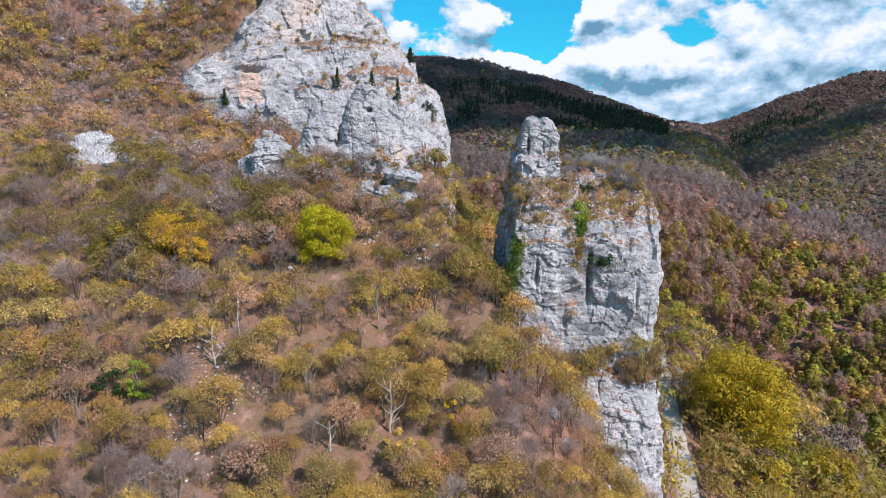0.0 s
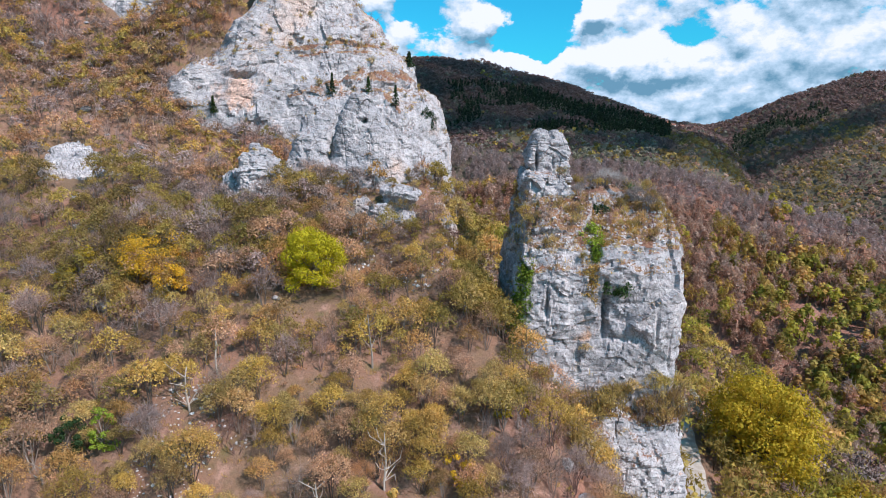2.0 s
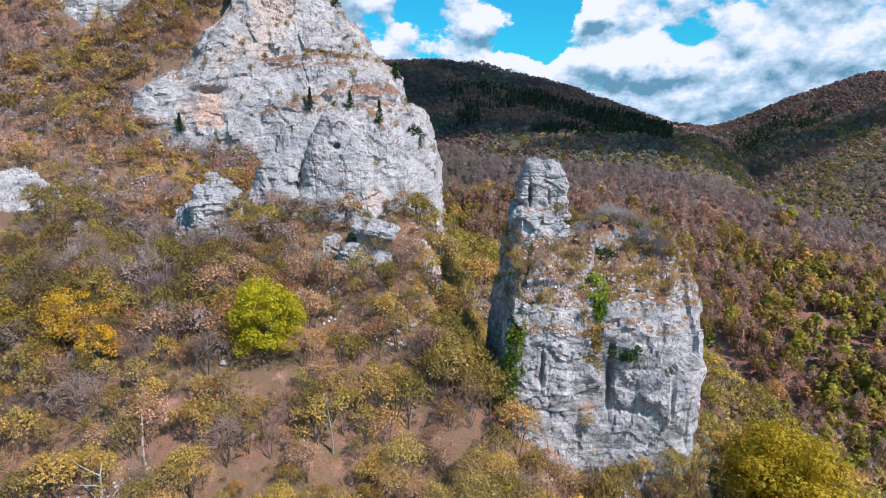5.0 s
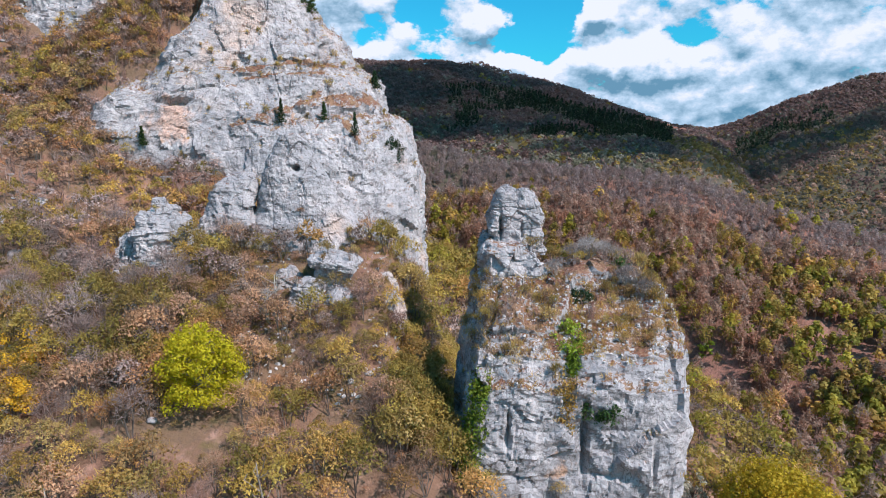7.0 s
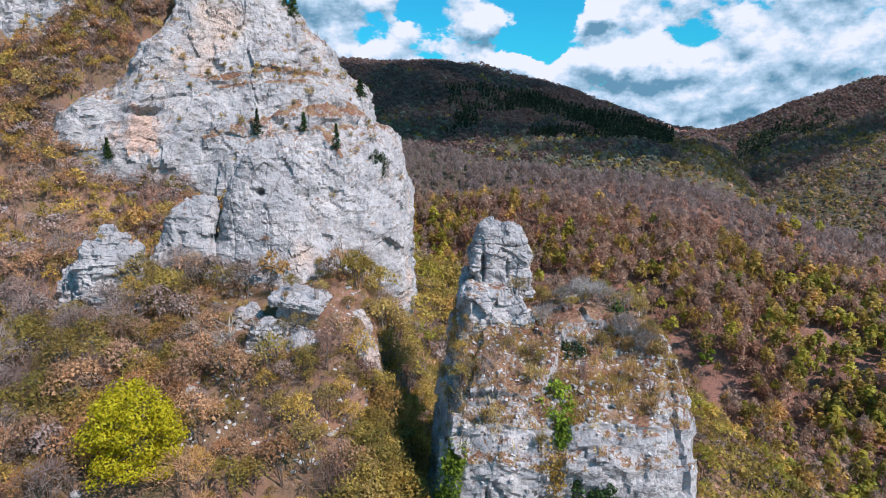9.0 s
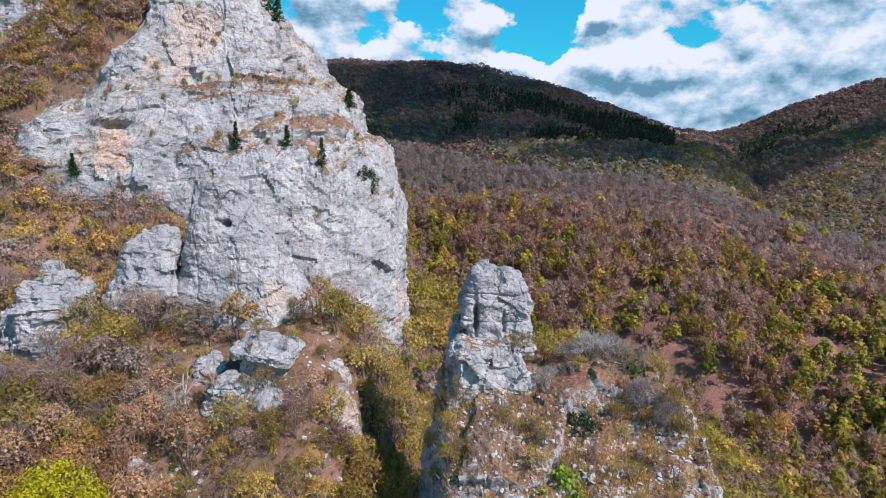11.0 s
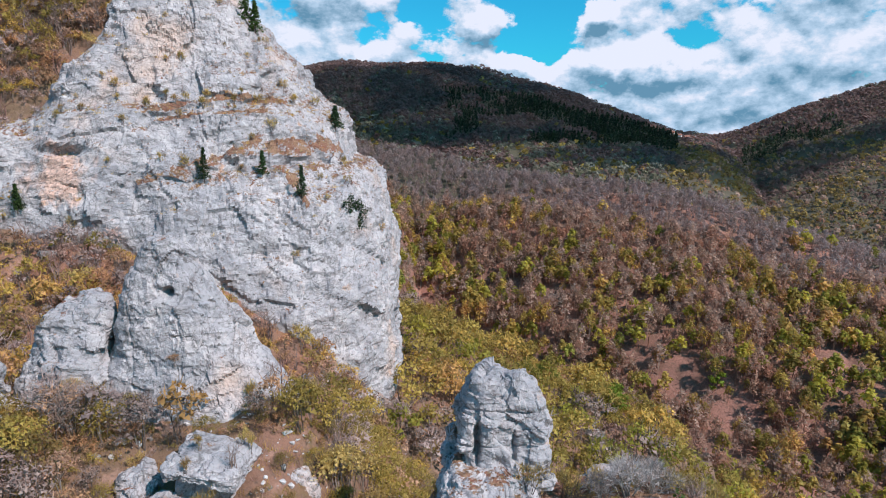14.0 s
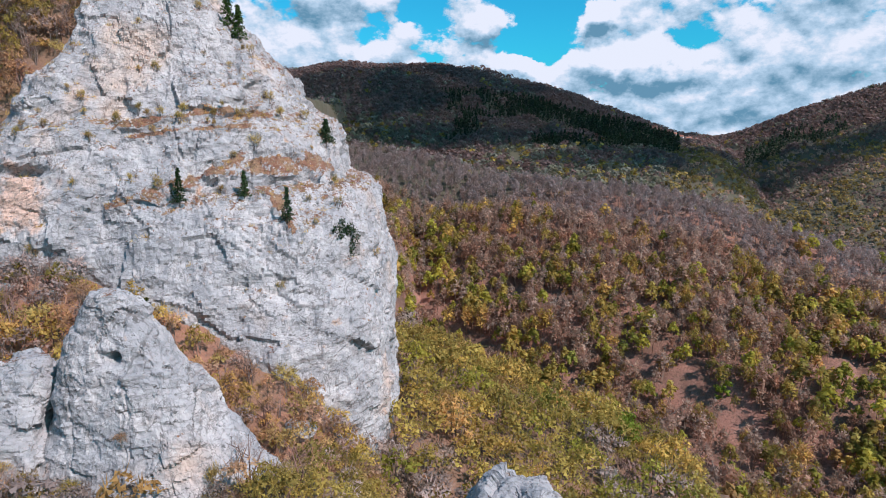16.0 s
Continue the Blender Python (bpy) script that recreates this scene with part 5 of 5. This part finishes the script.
put("young_tree", dome_tree(410, 8, 4.0, 2000, 0.26, clumps=30), BARK, FRESH, stand(56, 97), "small olive tree below the big round one")
put("flowering_tree", dome_tree(411, 6.5, 2.6, 900, 0.2, clumps=18), BARK, BLOSSOM, stand(50.5, 127), "white blossoming wild cherry beside the track")
put("flowering_tree", dome_tree(412, 4.8, 2.2, 700, 0.2, clumps=16), BARK, BLOSSOM, stand(41.5, 174), "small white blossoming tree among olive bushes")
put("bushy_tree", dome_tree(413, 7.5, 4.6, 2600, 0.26, clumps=30, base=0.08), BARK, IVY, stand(50, 191), "fresh green bushy tree on the valley side")
put("bushy_tree", dome_tree(414, 6.0, 3.8, 1800, 0.26, clumps=26, base=0.08), BARK, FRESH, stand(58, 197), "yellow-green bushy tree on the valley side")
put("bushy_tree", dome_tree(415, 6.5, 4.2, 1700, 0.2, clumps=26), BARK, BUD, stand(24, 190), "tan-crowned budding tree on the valley side")
put("bushy_tree", dome_tree(416, 4.6, 2.2, 1100, 0.16, clumps=20, base=0.05), BARK, FRESH, stand(7.4, 71.5), "yellow-olive bush at the foot of the rock tower", "bush")
put("bushy_tree", dome_tree(417, 4.0, 1.9, 900, 0.16, clumps=18, base=0.05), BARK, FRESH, stand(2.0, 64.5), "olive-green bush on the steep slope", "bush")
put("bushy_tree", dome_tree(418, 4.2, 2.1, 900, 0.16, clumps=18, base=0.05), BARK, BUD, stand(-4.5, 60.5), "tan-green bush on the steep slope", "bush")
GREEN_AT = [(198, 458, 1.3), (203, 468, 1.0)]
for x, y, k in GREEN_AT:
    put("round_tree", dome_tree(419, 12, 4.4, 700, 0.6, clumps=24, base=0.1), BARK, IVY, stand(x, y), "fresh green tree standing out on the opposite hillside", scale=k)


def snag(seed, height, n):
    """A dead standing stem with a few broken limbs."""
    r = np.random.default_rng(seed)
    p = [np.array([0, 0, -0.4])]
    for k in range(5):
        p.append(p[-1] + np.array([r.normal() * 0.10 * height / 5, r.normal() * 0.10 * height / 5, height / 5]))
    rad = np.linspace(0.14, 0.05, 6)
    geo = [prism(p[k], p[k + 1], rad[k], rad[k + 1], 6) for k in range(5)]
    for _ in range(n):
        k = r.integers(1, 5)
        a = r.uniform(0, 6.28)
        ln = r.uniform(0.5, 1.6)
        q = p[k] + np.array([math.cos(a) * ln, math.sin(a) * ln, ln * r.uniform(0.5, 1.3)])
        geo += [prism(p[k], q, 0.055, 0.03, 4), prism(q, q + r.normal(size=3) * 0.4 + (0, 0, 0.4), 0.045, 0.02)]
    return join(geo), None


for sd, x, y, h, n, lab in ((501, -25.7, 74.2, 5.6, 3, "pale dead standing tree trunk with broken limbs"), (502, -8.4, 76.5, 7.2, 6, "pale forked dead tree on the slope"), (503, -27.6, 70.4, 5.4, 8, "grey dead tree wrapped in ivy"),
                         (504, -6.0, 64.2, 6.6, 12, "pale many-limbed dead tree among bare shrubs"), (505, -40.4, 64.5, 3.0, 4, "fallen grey branch among dry shrubs"), (506, -12.4, 62.0, 3.6, 6, "pale broken dead shrub"),
                         (507, -13.0, 98.4, 5.2, 12, "gnarled grey dead tree below the leaning slab"), (508, -10.6, 99.6, 4.2, 9, "gnarled grey dead tree below the leaning slab")):
    put("dead_tree", snag(sd, h, n), PALE, None, stand(x, y), lab)
put("gnarled_tree", plant(520, 5.4, 3.0, 3, 26, 0, 0.1, fine=120, thick=0.11), PALE, None, stand(-13.4, 97.2), "large gnarled grey dead tree below the leaning slab")
put("gnarled_tree", plant(521, 4.2, 2.4, 3, 22, 0, 0.1, fine=90, thick=0.09), PALE, None, stand(-17.5, 99.0), "gnarled grey dead tree below the leaning slab")
put("bare_tree", plant(510, 6.0, 3.2, 4, 30, 0, 0.1, fine=260), TWIG, None, stand(-30.5, 82.5), "leafless grey tree beside the golden ones")
put("bare_tree", plant(511, 6.2, 3.0, 4, 30, 0, 0.1, fine=260), TWIG, None, stand(-14.4, 75.6), "leafless grey tree on the slope")
put("bare_tree", plant(512, 5.2, 2.8, 4, 30, 0, 0.1, fine=260), TWIG, None, stand(-21.5, 66.5), "leafless grey tree beside stony scree")
put("bare_tree", plant(513, 7.0, 3.2, 2, 30, 0, 0.1, fine=240), PALE, None, stand(14, 171), "pale leafless tree below the cliff's edge")

# ---- plants that grip the rock ----
ALL_P, ALL_N = np.concatenate([r[0] for r in ROCKS]), np.concatenate([r[1] for r in ROCKS])


def on_rock(x, y, z, reach=6.0):
    """The nearest spot of rock to a place."""
    d = ((ALL_P - (x, y, z)) ** 2).sum(1)
    i = int(d.argmin())
    return ALL_P[i], ALL_N[i]


def ivy(x, y, z, rx, rz, n, mat, label, seed, leaf=0.16, depth=0.5):
    r = np.random.default_rng(seed)
    p, _ = on_rock(x, y, z)
    q = (ALL_P - p) / (rx, rx, rz)
    near = np.flatnonzero((q ** 2).sum(1) < 1)
    k = r.choice(near, n)
    lump = sstep(-0.25, 0.35, fbm(ALL_P[k] / 1.3, 2, seed))
    pts = ALL_P[k] + ALL_N[k] * (r.uniform(0.02, 1, (n, 1)) * depth * lump[:, None]) + r.normal(size=(n, 3)) * 0.18
    keep = lump > 0.1
    top = new("ivy")
    top.matrix_world = Matrix.Translation(p)
    tagged(top, label, "climbing plant")
    v, f = leaves(pts[keep] - p, leaf, r)
    me = mesh_of("foliage", v, f)
    me.materials.append(mat)
    new("foliage", me).parent = top
    stems = [prism(ALL_P[a] - p - ALL_N[a] * 0.1, ALL_P[b] - p + ALL_N[b] * 0.08, 0.05, 0.02) for a, b in r.choice(near, (14, 2)) if np.linalg.norm(ALL_P[a] - ALL_P[b]) < 2.5]
    if stems:
        v, f = join(stems)
        me = mesh_of("stem", v, f)
        me.materials.append(BARK)
        new("stem", me).parent = top


ivy(7.4, 82.6, 22.0, 1.6, 6.5, 2600, IVY, "fresh green ivy climbing the edge of the rock tower", 601, depth=1.2)
ivy(9.0, 84.0, 25.5, 1.4, 2.2, 700, IVY, "fresh green ivy climbing the edge of the rock tower", 602, depth=1.0)
ivy(19.2, 87.0, 27.4, 1.5, 2.2, 1200, IVY, "bright green bush rooted in the tower's top step", 603, depth=1.2)
ivy(20.6, 86.0, 25.6, 1.0, 1.8, 600, IVY, "bright green bush rooted in the tower's top step", 604, depth=0.9)
ivy(21.6, 84.0, 23.3, 1.7, 0.9, 800, EVER, "dark green bush in a cleft of the tower", 605, depth=0.8)
ivy(21.4, 91.0, 30.6, 1.3, 0.8, 600, EVER, "low dark green bush on the tower's turf", 606, depth=0.9)
ivy(24.8, 96.0, 32.0, 1.8, 1.0, 800, EVER, "low dark green juniper behind the tower's turf", 607, depth=1.0)
ivy(0.2, 156.5, 48.2, 2.0, 3.2, 1500, EVER, "dark ivy clinging to the cliff's edge", 608, depth=1.0)
ivy(18.5, 82.5, 26.0, 1.0, 6.0, 500, BUD, "dry creepers in the tower's cleft", 609, depth=0.6)

for sd, x, y, z, h in ((620, -11.1, 156.0, 47.9, 5.0), (621, -24.6, 153.8, 50.5, 5.0), (622, -17.7, 157.2, 51.4, 3.8), (623, -28.6, 155, 34.7, 4.2), (624, -52, 150, 46, 4.0)):
    p, _ = on_rock(x, y, z)
    put("fir_tree", conifer(sd, h, 1.25, 1500, 0.13), BARK, EVER, tuple(p), "small dark green fir growing on a cliff ledge")
for sd, x, y, z, h in ((630, -21.0, 176, 76.5, 5.5), (631, -23.5, 177, 79, 6.0), (632, -6.2, 174, 59.5, 4.0)):
    p, _ = on_rock(x, y, z)
    put("pine_tree", conifer(sd, h, 1.9, 1800, 0.16), BARK, EVER, tuple(p), "dark pine on the cliff's crest")


def ledge_spots(n, lo, hi, flat, seed):
    r = np.random.default_rng(seed)
    m = np.flatnonzero((ALL_N[:, 2] > flat) & (ALL_P[:, 2] > lo[2]) & (ALL_P[:, 2] < hi[2]) & (ALL_P[:, 0] > lo[0]) & (ALL_P[:, 0] < hi[0]) & (ALL_P[:, 1] > lo[1]) & (ALL_P[:, 1] < hi[1]))
    return ALL_P[r.choice(m, n, replace=False)]


TUFTS = [plant(640 + k, 1.7, 1.1, 5, 12, 260, 0.09, sub=0, thick=0.03, twig=0.4, leaf_low=-0.1) for k in range(3)] + [plant(650 + k, 1.9, 1.1, 5, 16, 0, 0.1, fine=30, thick=0.03) for k in range(2)]
ledge = [thing("ledge_shrub", w, c, BARK, TAN, "small dry shrub rooted in a rock ledge", "shrub", group="shrubs on rock ledges") for w, c in TUFTS[:3]]
ledge += [thing("dry_shrub", w, None, TWIG, None, "leafless grey shrub rooted in a rock ledge", "shrub", group="dry shrubs on rock ledges") for w, c in TUFTS[3:]]
where = np.concatenate([ledge_spots(36, (9, 77, 4), (33, 84, 10), 0.6, 6), ledge_spots(60, (8, 73, -16), (25, 82, -1), -0.1, 9), ledge_spots(16, (7, 80, 14), (10.5, 97, 32), 0.0, 7), ledge_spots(60, (8, 78, 5), (34, 97, 32), 0.75, 1), ledge_spots(75, (-60, 145, 25), (5, 182, 82), 0.7, 2), ledge_spots(12, (9, 95, 31), (30, 106, 37), 0.6, 3), ledge_spots(24, (-45, 100, 26), (3, 124, 42), 0.65, 4), ledge_spots(46, (16, 87, 28.5), (30, 101, 36), 0.5, 12), ledge_spots(40, (-50, 149, 24), (3, 175, 66), 0.55, 13)])
for n, p in enumerate(where):
    m = pose(*p, 0, 0, rng.uniform(0, 360)) @ Matrix.Scale(rng.uniform(1.6, 2.4) if n < 96 else rng.uniform(0.5, 1.3), 4)
    if n < len(ledge):
        ledge[n].matrix_world = m
    else:
        copy_thing(ledge[int(rng.integers(len(ledge)))], m).scale = m.to_scale()
for sd, x, y, z, sc in ((660, 26.4, 92.5, 31.5, 0.9), (661, 21.6, 97.2, 33.5, 0.75), (662, 23.6, 98.2, 33.8, 1.0), (663, 25.4, 98.6, 33.4, 0.9), (665, 19.4, 94.0, 32.5, 0.7), (666, 28.2, 91.0, 31.0, 0.7)):
    p, _ = on_rock(x, y, z)
    put("gnarled_bush", haze(sd, 2.6, 1.9, 900, 0.018, 0.7, 0.05, stems=9, lobes=7, share=0.97, thick=0.06, low=0.25), PALE, SILVER, tuple(p), "tangled silver-grey dead bush on the rock tower", "bush", scale=sc)
for sd, x, y, z, sc, mat, lab in ((670, 26.6, 80.2, 8.4, 1.0, OLIVE, "full olive-green bush on the tower's lower ledge"), (671, 23.6, 80.4, 8.2, 0.8, TAN, "tan bush on the tower's lower ledge"), (672, 20.4, 80.6, 8.0, 0.85, OLIVE, "olive-green bush on the tower's lower ledge"),
                                  (673, 17.0, 80.4, 8.2, 0.7, BUD, "yellow-olive bush on the tower's lower ledge"), (674, 13.6, 80.2, 8.4, 0.9, RUSSET, "russet bush on the tower's lower ledge"), (675, 28.6, 81.0, 9.0, 0.7, OLIVE, "olive-green bush on the tower's lower ledge"),
                                  (676, 17.6, 81.4, 13.6, 0.55, TAN, "pale bush rooted in the tower's face"), (677, 10.6, 81.0, 11.0, 0.8, BUD, "yellow-olive bush at the tower's corner"), (678, 11.8, 78.6, 3.0, 0.8, OLIVE, "olive bush below the tower's lower ledge"),
                                  (679, 22.0, 95.0, 32.4, 0.5, OLIVE, "low olive bush on the tower's turf"), (680, 15.0, 90.4, 31.0, 0.4, TAN, "low tan bush on the tower's turf"), (681, 10.6, 88.0, 29.4, 0.55, OLIVE, "olive bush on the brink of the tower's top"), (682, 10.4, 91.5, 31.2, 0.5, BUD, "yellow-olive bush on the brink of the tower's top")):
    p, _ = on_rock(x, y, z)
    put("ledge_bush", haze(sd, 3.2, 2.0, 1100, 0.018, 0.4, 0.09, stems=6, lobes=11), BARK, mat, tuple(p), lab, "bush", scale=sc)
for sd, x, y, z, sc, mat, lab in ((687, -7.4, 100.2, 30.0, 0.55, DULL, "olive bush below the flat-topped boulder"), (688, -4.6, 100.4, 29.4, 0.5, DULL, "olive bush below the flat-topped boulder"), (689, -10.6, 100.0, 30.0, 0.55, RUSSET, "russet bush below the flat-topped boulder"), (690, 1.0, 101.4, 27.0, 0.45, OLIVE, "olive bush beside the rock pillar"),
                                  (683, -16.4, 108.6, 33.4, 0.75, OLIVE, "olive bush in front of the triangular slab"), (684, -8.6, 108.2, 32.6, 0.7, OLIVE, "olive bush in front of the triangular slab"), (685, -21.0, 109.0, 35.0, 0.6, TAN, "tan bush in front of the smaller slab"), (686, -12.4, 111.0, 37.6, 0.35, RUSSET, "tiny dry shrub growing on the slab's face")):
    p, _ = on_rock(x, y, z)
    put("ledge_bush", haze(sd, 3.2, 2.0, 1100, 0.018, 0.4, 0.09, stems=6, lobes=11), BARK, mat, tuple(p), lab, "bush", scale=sc)
for k, (x, y, sc) in enumerate(((-1.5, 105.4, 0.5), (0.4, 108.0, 0.6), (-3.0, 109.4, 0.55), (1.6, 104.2, 0.4), (-5.5, 110.0, 0.5), (-8.0, 98.4, 0.55), (-12.0, 100.4, 0.5), (-14.6, 102.6, 0.6), (-2.6, 102.4, 0.45), (-5.4, 97.6, 0.6))):
    mat, lab = ((DULL, "low olive-brown bush on the stony ground by the boulders"), (OLIVE, "low olive bush on the stony ground by the boulders"), (RUSSET, "low russet bush on the stony ground by the boulders"))[k % 3]
    put("low_bush", haze(760 + k, 3.2, 2.2, 1000, 0.018, 0.4, 0.09, stems=6, lobes=10), BARK, mat, stand(x, y), lab, "bush", scale=sc)
put("dead_branch", snag(664, 2.6, 7), PALE, None, tuple(on_rock(19.6, 101.5, 36.5)[0]), "bleached dead branch sticking out beside the rock horn", "branch")

# ---- loose stones ----
def stone(seed):
    bm = bmesh.new()
    bmesh.ops.create_icosphere(bm, subdivisions=3, radius=1)
    r = Vector((seed * 3.7, seed, 1.3))
    for v in bm.verts:
        c = v.co.copy()
        v.co = Vector((c.x, c.y * 0.8, c.z * 0.6)) * (1 + 0.35 * noise.noise(c * 0.9 + r) + 0.16 * noise.noise(c * 2.6 + r)) + noise.cell_vector(c * 1.6 + r) * 0.14
    me = bpy.data.meshes.new("boulder")
    bm.to_mesh(me)
    bm.free()
    me.materials.append(LIMESTONE)
    return me


stones = [stone(k) for k in range(1, 5)]
r = np.random.default_rng(9)
spots6 = np.concatenate([scatter(60, -60, 6, 84, 112, 1.5), scatter(90, -120, -2, 112, 170, 2.0), scatter(14, 4, 26, 64, 78, 1.6)])
spots6 = spots6[free(spots6[:, 0], spots6[:, 1], spots6[:, 2])]
for p in spots6:
    ob = new("boulder", stones[int(r.integers(4))])
    sc = float(r.gamma(2.0, 0.25)) + 0.2
    ob.matrix_world = pose(p[0], p[1], p[2] + 0.1 * sc, 0, 0, r.uniform(0, 360)) @ Matrix.Scale(sc, 4)
    tagged(ob, "weathered grey limestone boulder lying on the slope", "boulder", group="boulders on the slope")
scree = scatter(700, -36, -18, 58, 74, 0.28)
scree = scree[(np.abs(scree[:, 0] + 27 + 2 * np.sin(scree[:, 1])) < 4.5)]


def chip(seed):
    """A sharp-edged broken stone."""
    q = np.random.default_rng(seed).normal(size=(11, 3))
    q /= np.linalg.norm(q, axis=1, keepdims=True)
    bm = bmesh.new()
    for v in q * (1.15, 0.9, 0.65):
        bm.verts.new(v)
    bmesh.ops.convex_hull(bm, input=bm.verts)
    bmesh.ops.triangulate(bm, faces=bm.faces)
    bm.verts.index_update()
    geo = np.array([v.co[:] for v in bm.verts]), np.array([[v.index for v in f.verts] for f in bm.faces])
    bm.free()
    return geo


CHIPS = [chip(k) for k in (1, 2, 3)]
STONE = plain("broken_limestone", (0.36, 0.35, 0.345), (0.56, 0.53, 0.51), 1.3)
stuff("scree", [[(c, STONE)] for c in CHIPS], scree, 0.06, 0.28, "white limestone scree spilled between shrubs", "scree")


# ---- village on the pass ----
WALLW, ROOFR = plain("whitewash", (0.7, 0.68, 0.64), (0.62, 0.6, 0.57), 0.3), plain("roof_tiles", (0.30, 0.13, 0.09), (0.36, 0.17, 0.12), 0.6)
PANE = plain("window_dark", (0.03, 0.035, 0.04), (0.05, 0.05, 0.055), 0.5, rough=0.3)


def house(w, d, h):
    """Walls, a gabled roof that overhangs, a chimney and windows."""
    top = tagged(new("house"), "small white house with a red tiled roof", "house", "houses of the village")

    def box(name, lo, hi, mat, under=None):
        v = np.array([(x, y, z) for z in (lo[2], hi[2]) for y in (lo[1], hi[1]) for x in (lo[0], hi[0])], float)
        f = np.array([(0, 2, 3, 1), (4, 5, 7, 6), (0, 1, 5, 4), (1, 3, 7, 5), (3, 2, 6, 7), (2, 0, 4, 6)])
        me = mesh_of(name, v, f)
        me.materials.append(mat)
        made = new(name, me)
        made.parent = under or top
        return made

    box("wall", (-w / 2, -d / 2, -2), (w / 2, d / 2, h), WALLW)
    e, g = 0.5, h + d * 0.38
    v = np.array([(-w / 2 - e, -d / 2 - e, h - 0.2), (w / 2 + e, -d / 2 - e, h - 0.2), (w / 2 + e, 0, g), (-w / 2 - e, 0, g), (-w / 2 - e, d / 2 + e, h - 0.2), (w / 2 + e, d / 2 + e, h - 0.2)])
    me = mesh_of("roof", v, np.array([(0, 1, 2), (0, 2, 3), (3, 2, 5), (3, 5, 4), (0, 3, 4), (1, 5, 2)]))
    me.materials.append(ROOFR)
    new("roof", me).parent = top
    box("chimney", (w * 0.2, -0.4, h), (w * 0.2 + 0.8, 0.4, g + 1.0), WALLW)
    for k in (-0.3, 0, 0.3):
        for z in (1.0, 3.9):
            sash = box("window", (w * k - 0.65, -d / 2 - 0.05, z - 0.15), (w * k + 0.65, -d / 2 + 0.1, z + 1.45), WALLW)
            box("pane", (w * k - 0.5, -d / 2 - 0.09, z), (w * k + 0.5, -d / 2, z + 1.3), PANE, sash)
    return top


r = np.random.default_rng(12)
first = house(11, 9, 6)
for k in range(13):
    x, y = 512 + r.uniform(-42, 34), 1300 + r.uniform(-60, 50)
    m = pose(*stand(x, y), 0, 0, r.uniform(-50, 50)) @ Matrix.Scale(r.uniform(0.85, 1.15), 4)
    if k:
        copy_thing(first, m).scale = m.to_scale()
    else:
        first.matrix_world = m

rubble = scatter(1500, -30, 6, 88, 113, 0.35)
rubble = rubble[fbm(np.column_stack([rubble[:, :2] / 4, 0 * rubble[:, 0]]), 2, 91) > 0.05]
stuff("rubble", [[(c, STONE)] for c in CHIPS], rubble, 0.06, 0.38, "broken limestone rubble below the leaning slabs", "rubble")
bits = np.concatenate([ledge_spots(1300, (8, 80, 20), (33, 98, 33), 0.5, 21), ledge_spots(300, (-60, 150, 40), (2, 180, 80), 0.7, 22), ledge_spots(160, (9, 76, 3), (33, 84, 10), 0.55, 23)])
stuff("ledge_rubble", [[(c, STONE)] for c in CHIPS], bits, 0.06, 0.28, "loose limestone pieces lying on turf ledges", "rubble")
GRASS = [brush(np.random.default_rng(700 + k).normal(size=(22, 3)) * (0.22, 0.22, 0.02), np.tile((0.0, 0.0, 1.0), (22, 1)), 0.5, 0.02, np.random.default_rng(710 + k)) for k in range(3)]
tufts = np.concatenate([ledge_spots(1500, (8, 78, 5), (33, 98, 33), 0.55, 31), ledge_spots(700, (-60, 148, 30), (2, 182, 80), 0.66, 32), scatter(1500, -40, 10, 86, 113, 0.5), scatter(900, -60, 4, 118, 150, 0.8), scatter(700, -36, 24, 56, 76, 0.5)])
stuff("dry_grass", [[(g, BUD)] for g in GRASS] + [[(GRASS[0], TWIG)]], tufts, 0.6, 1.5, "tufts of dry grass on ledges and stony ground", "grass")
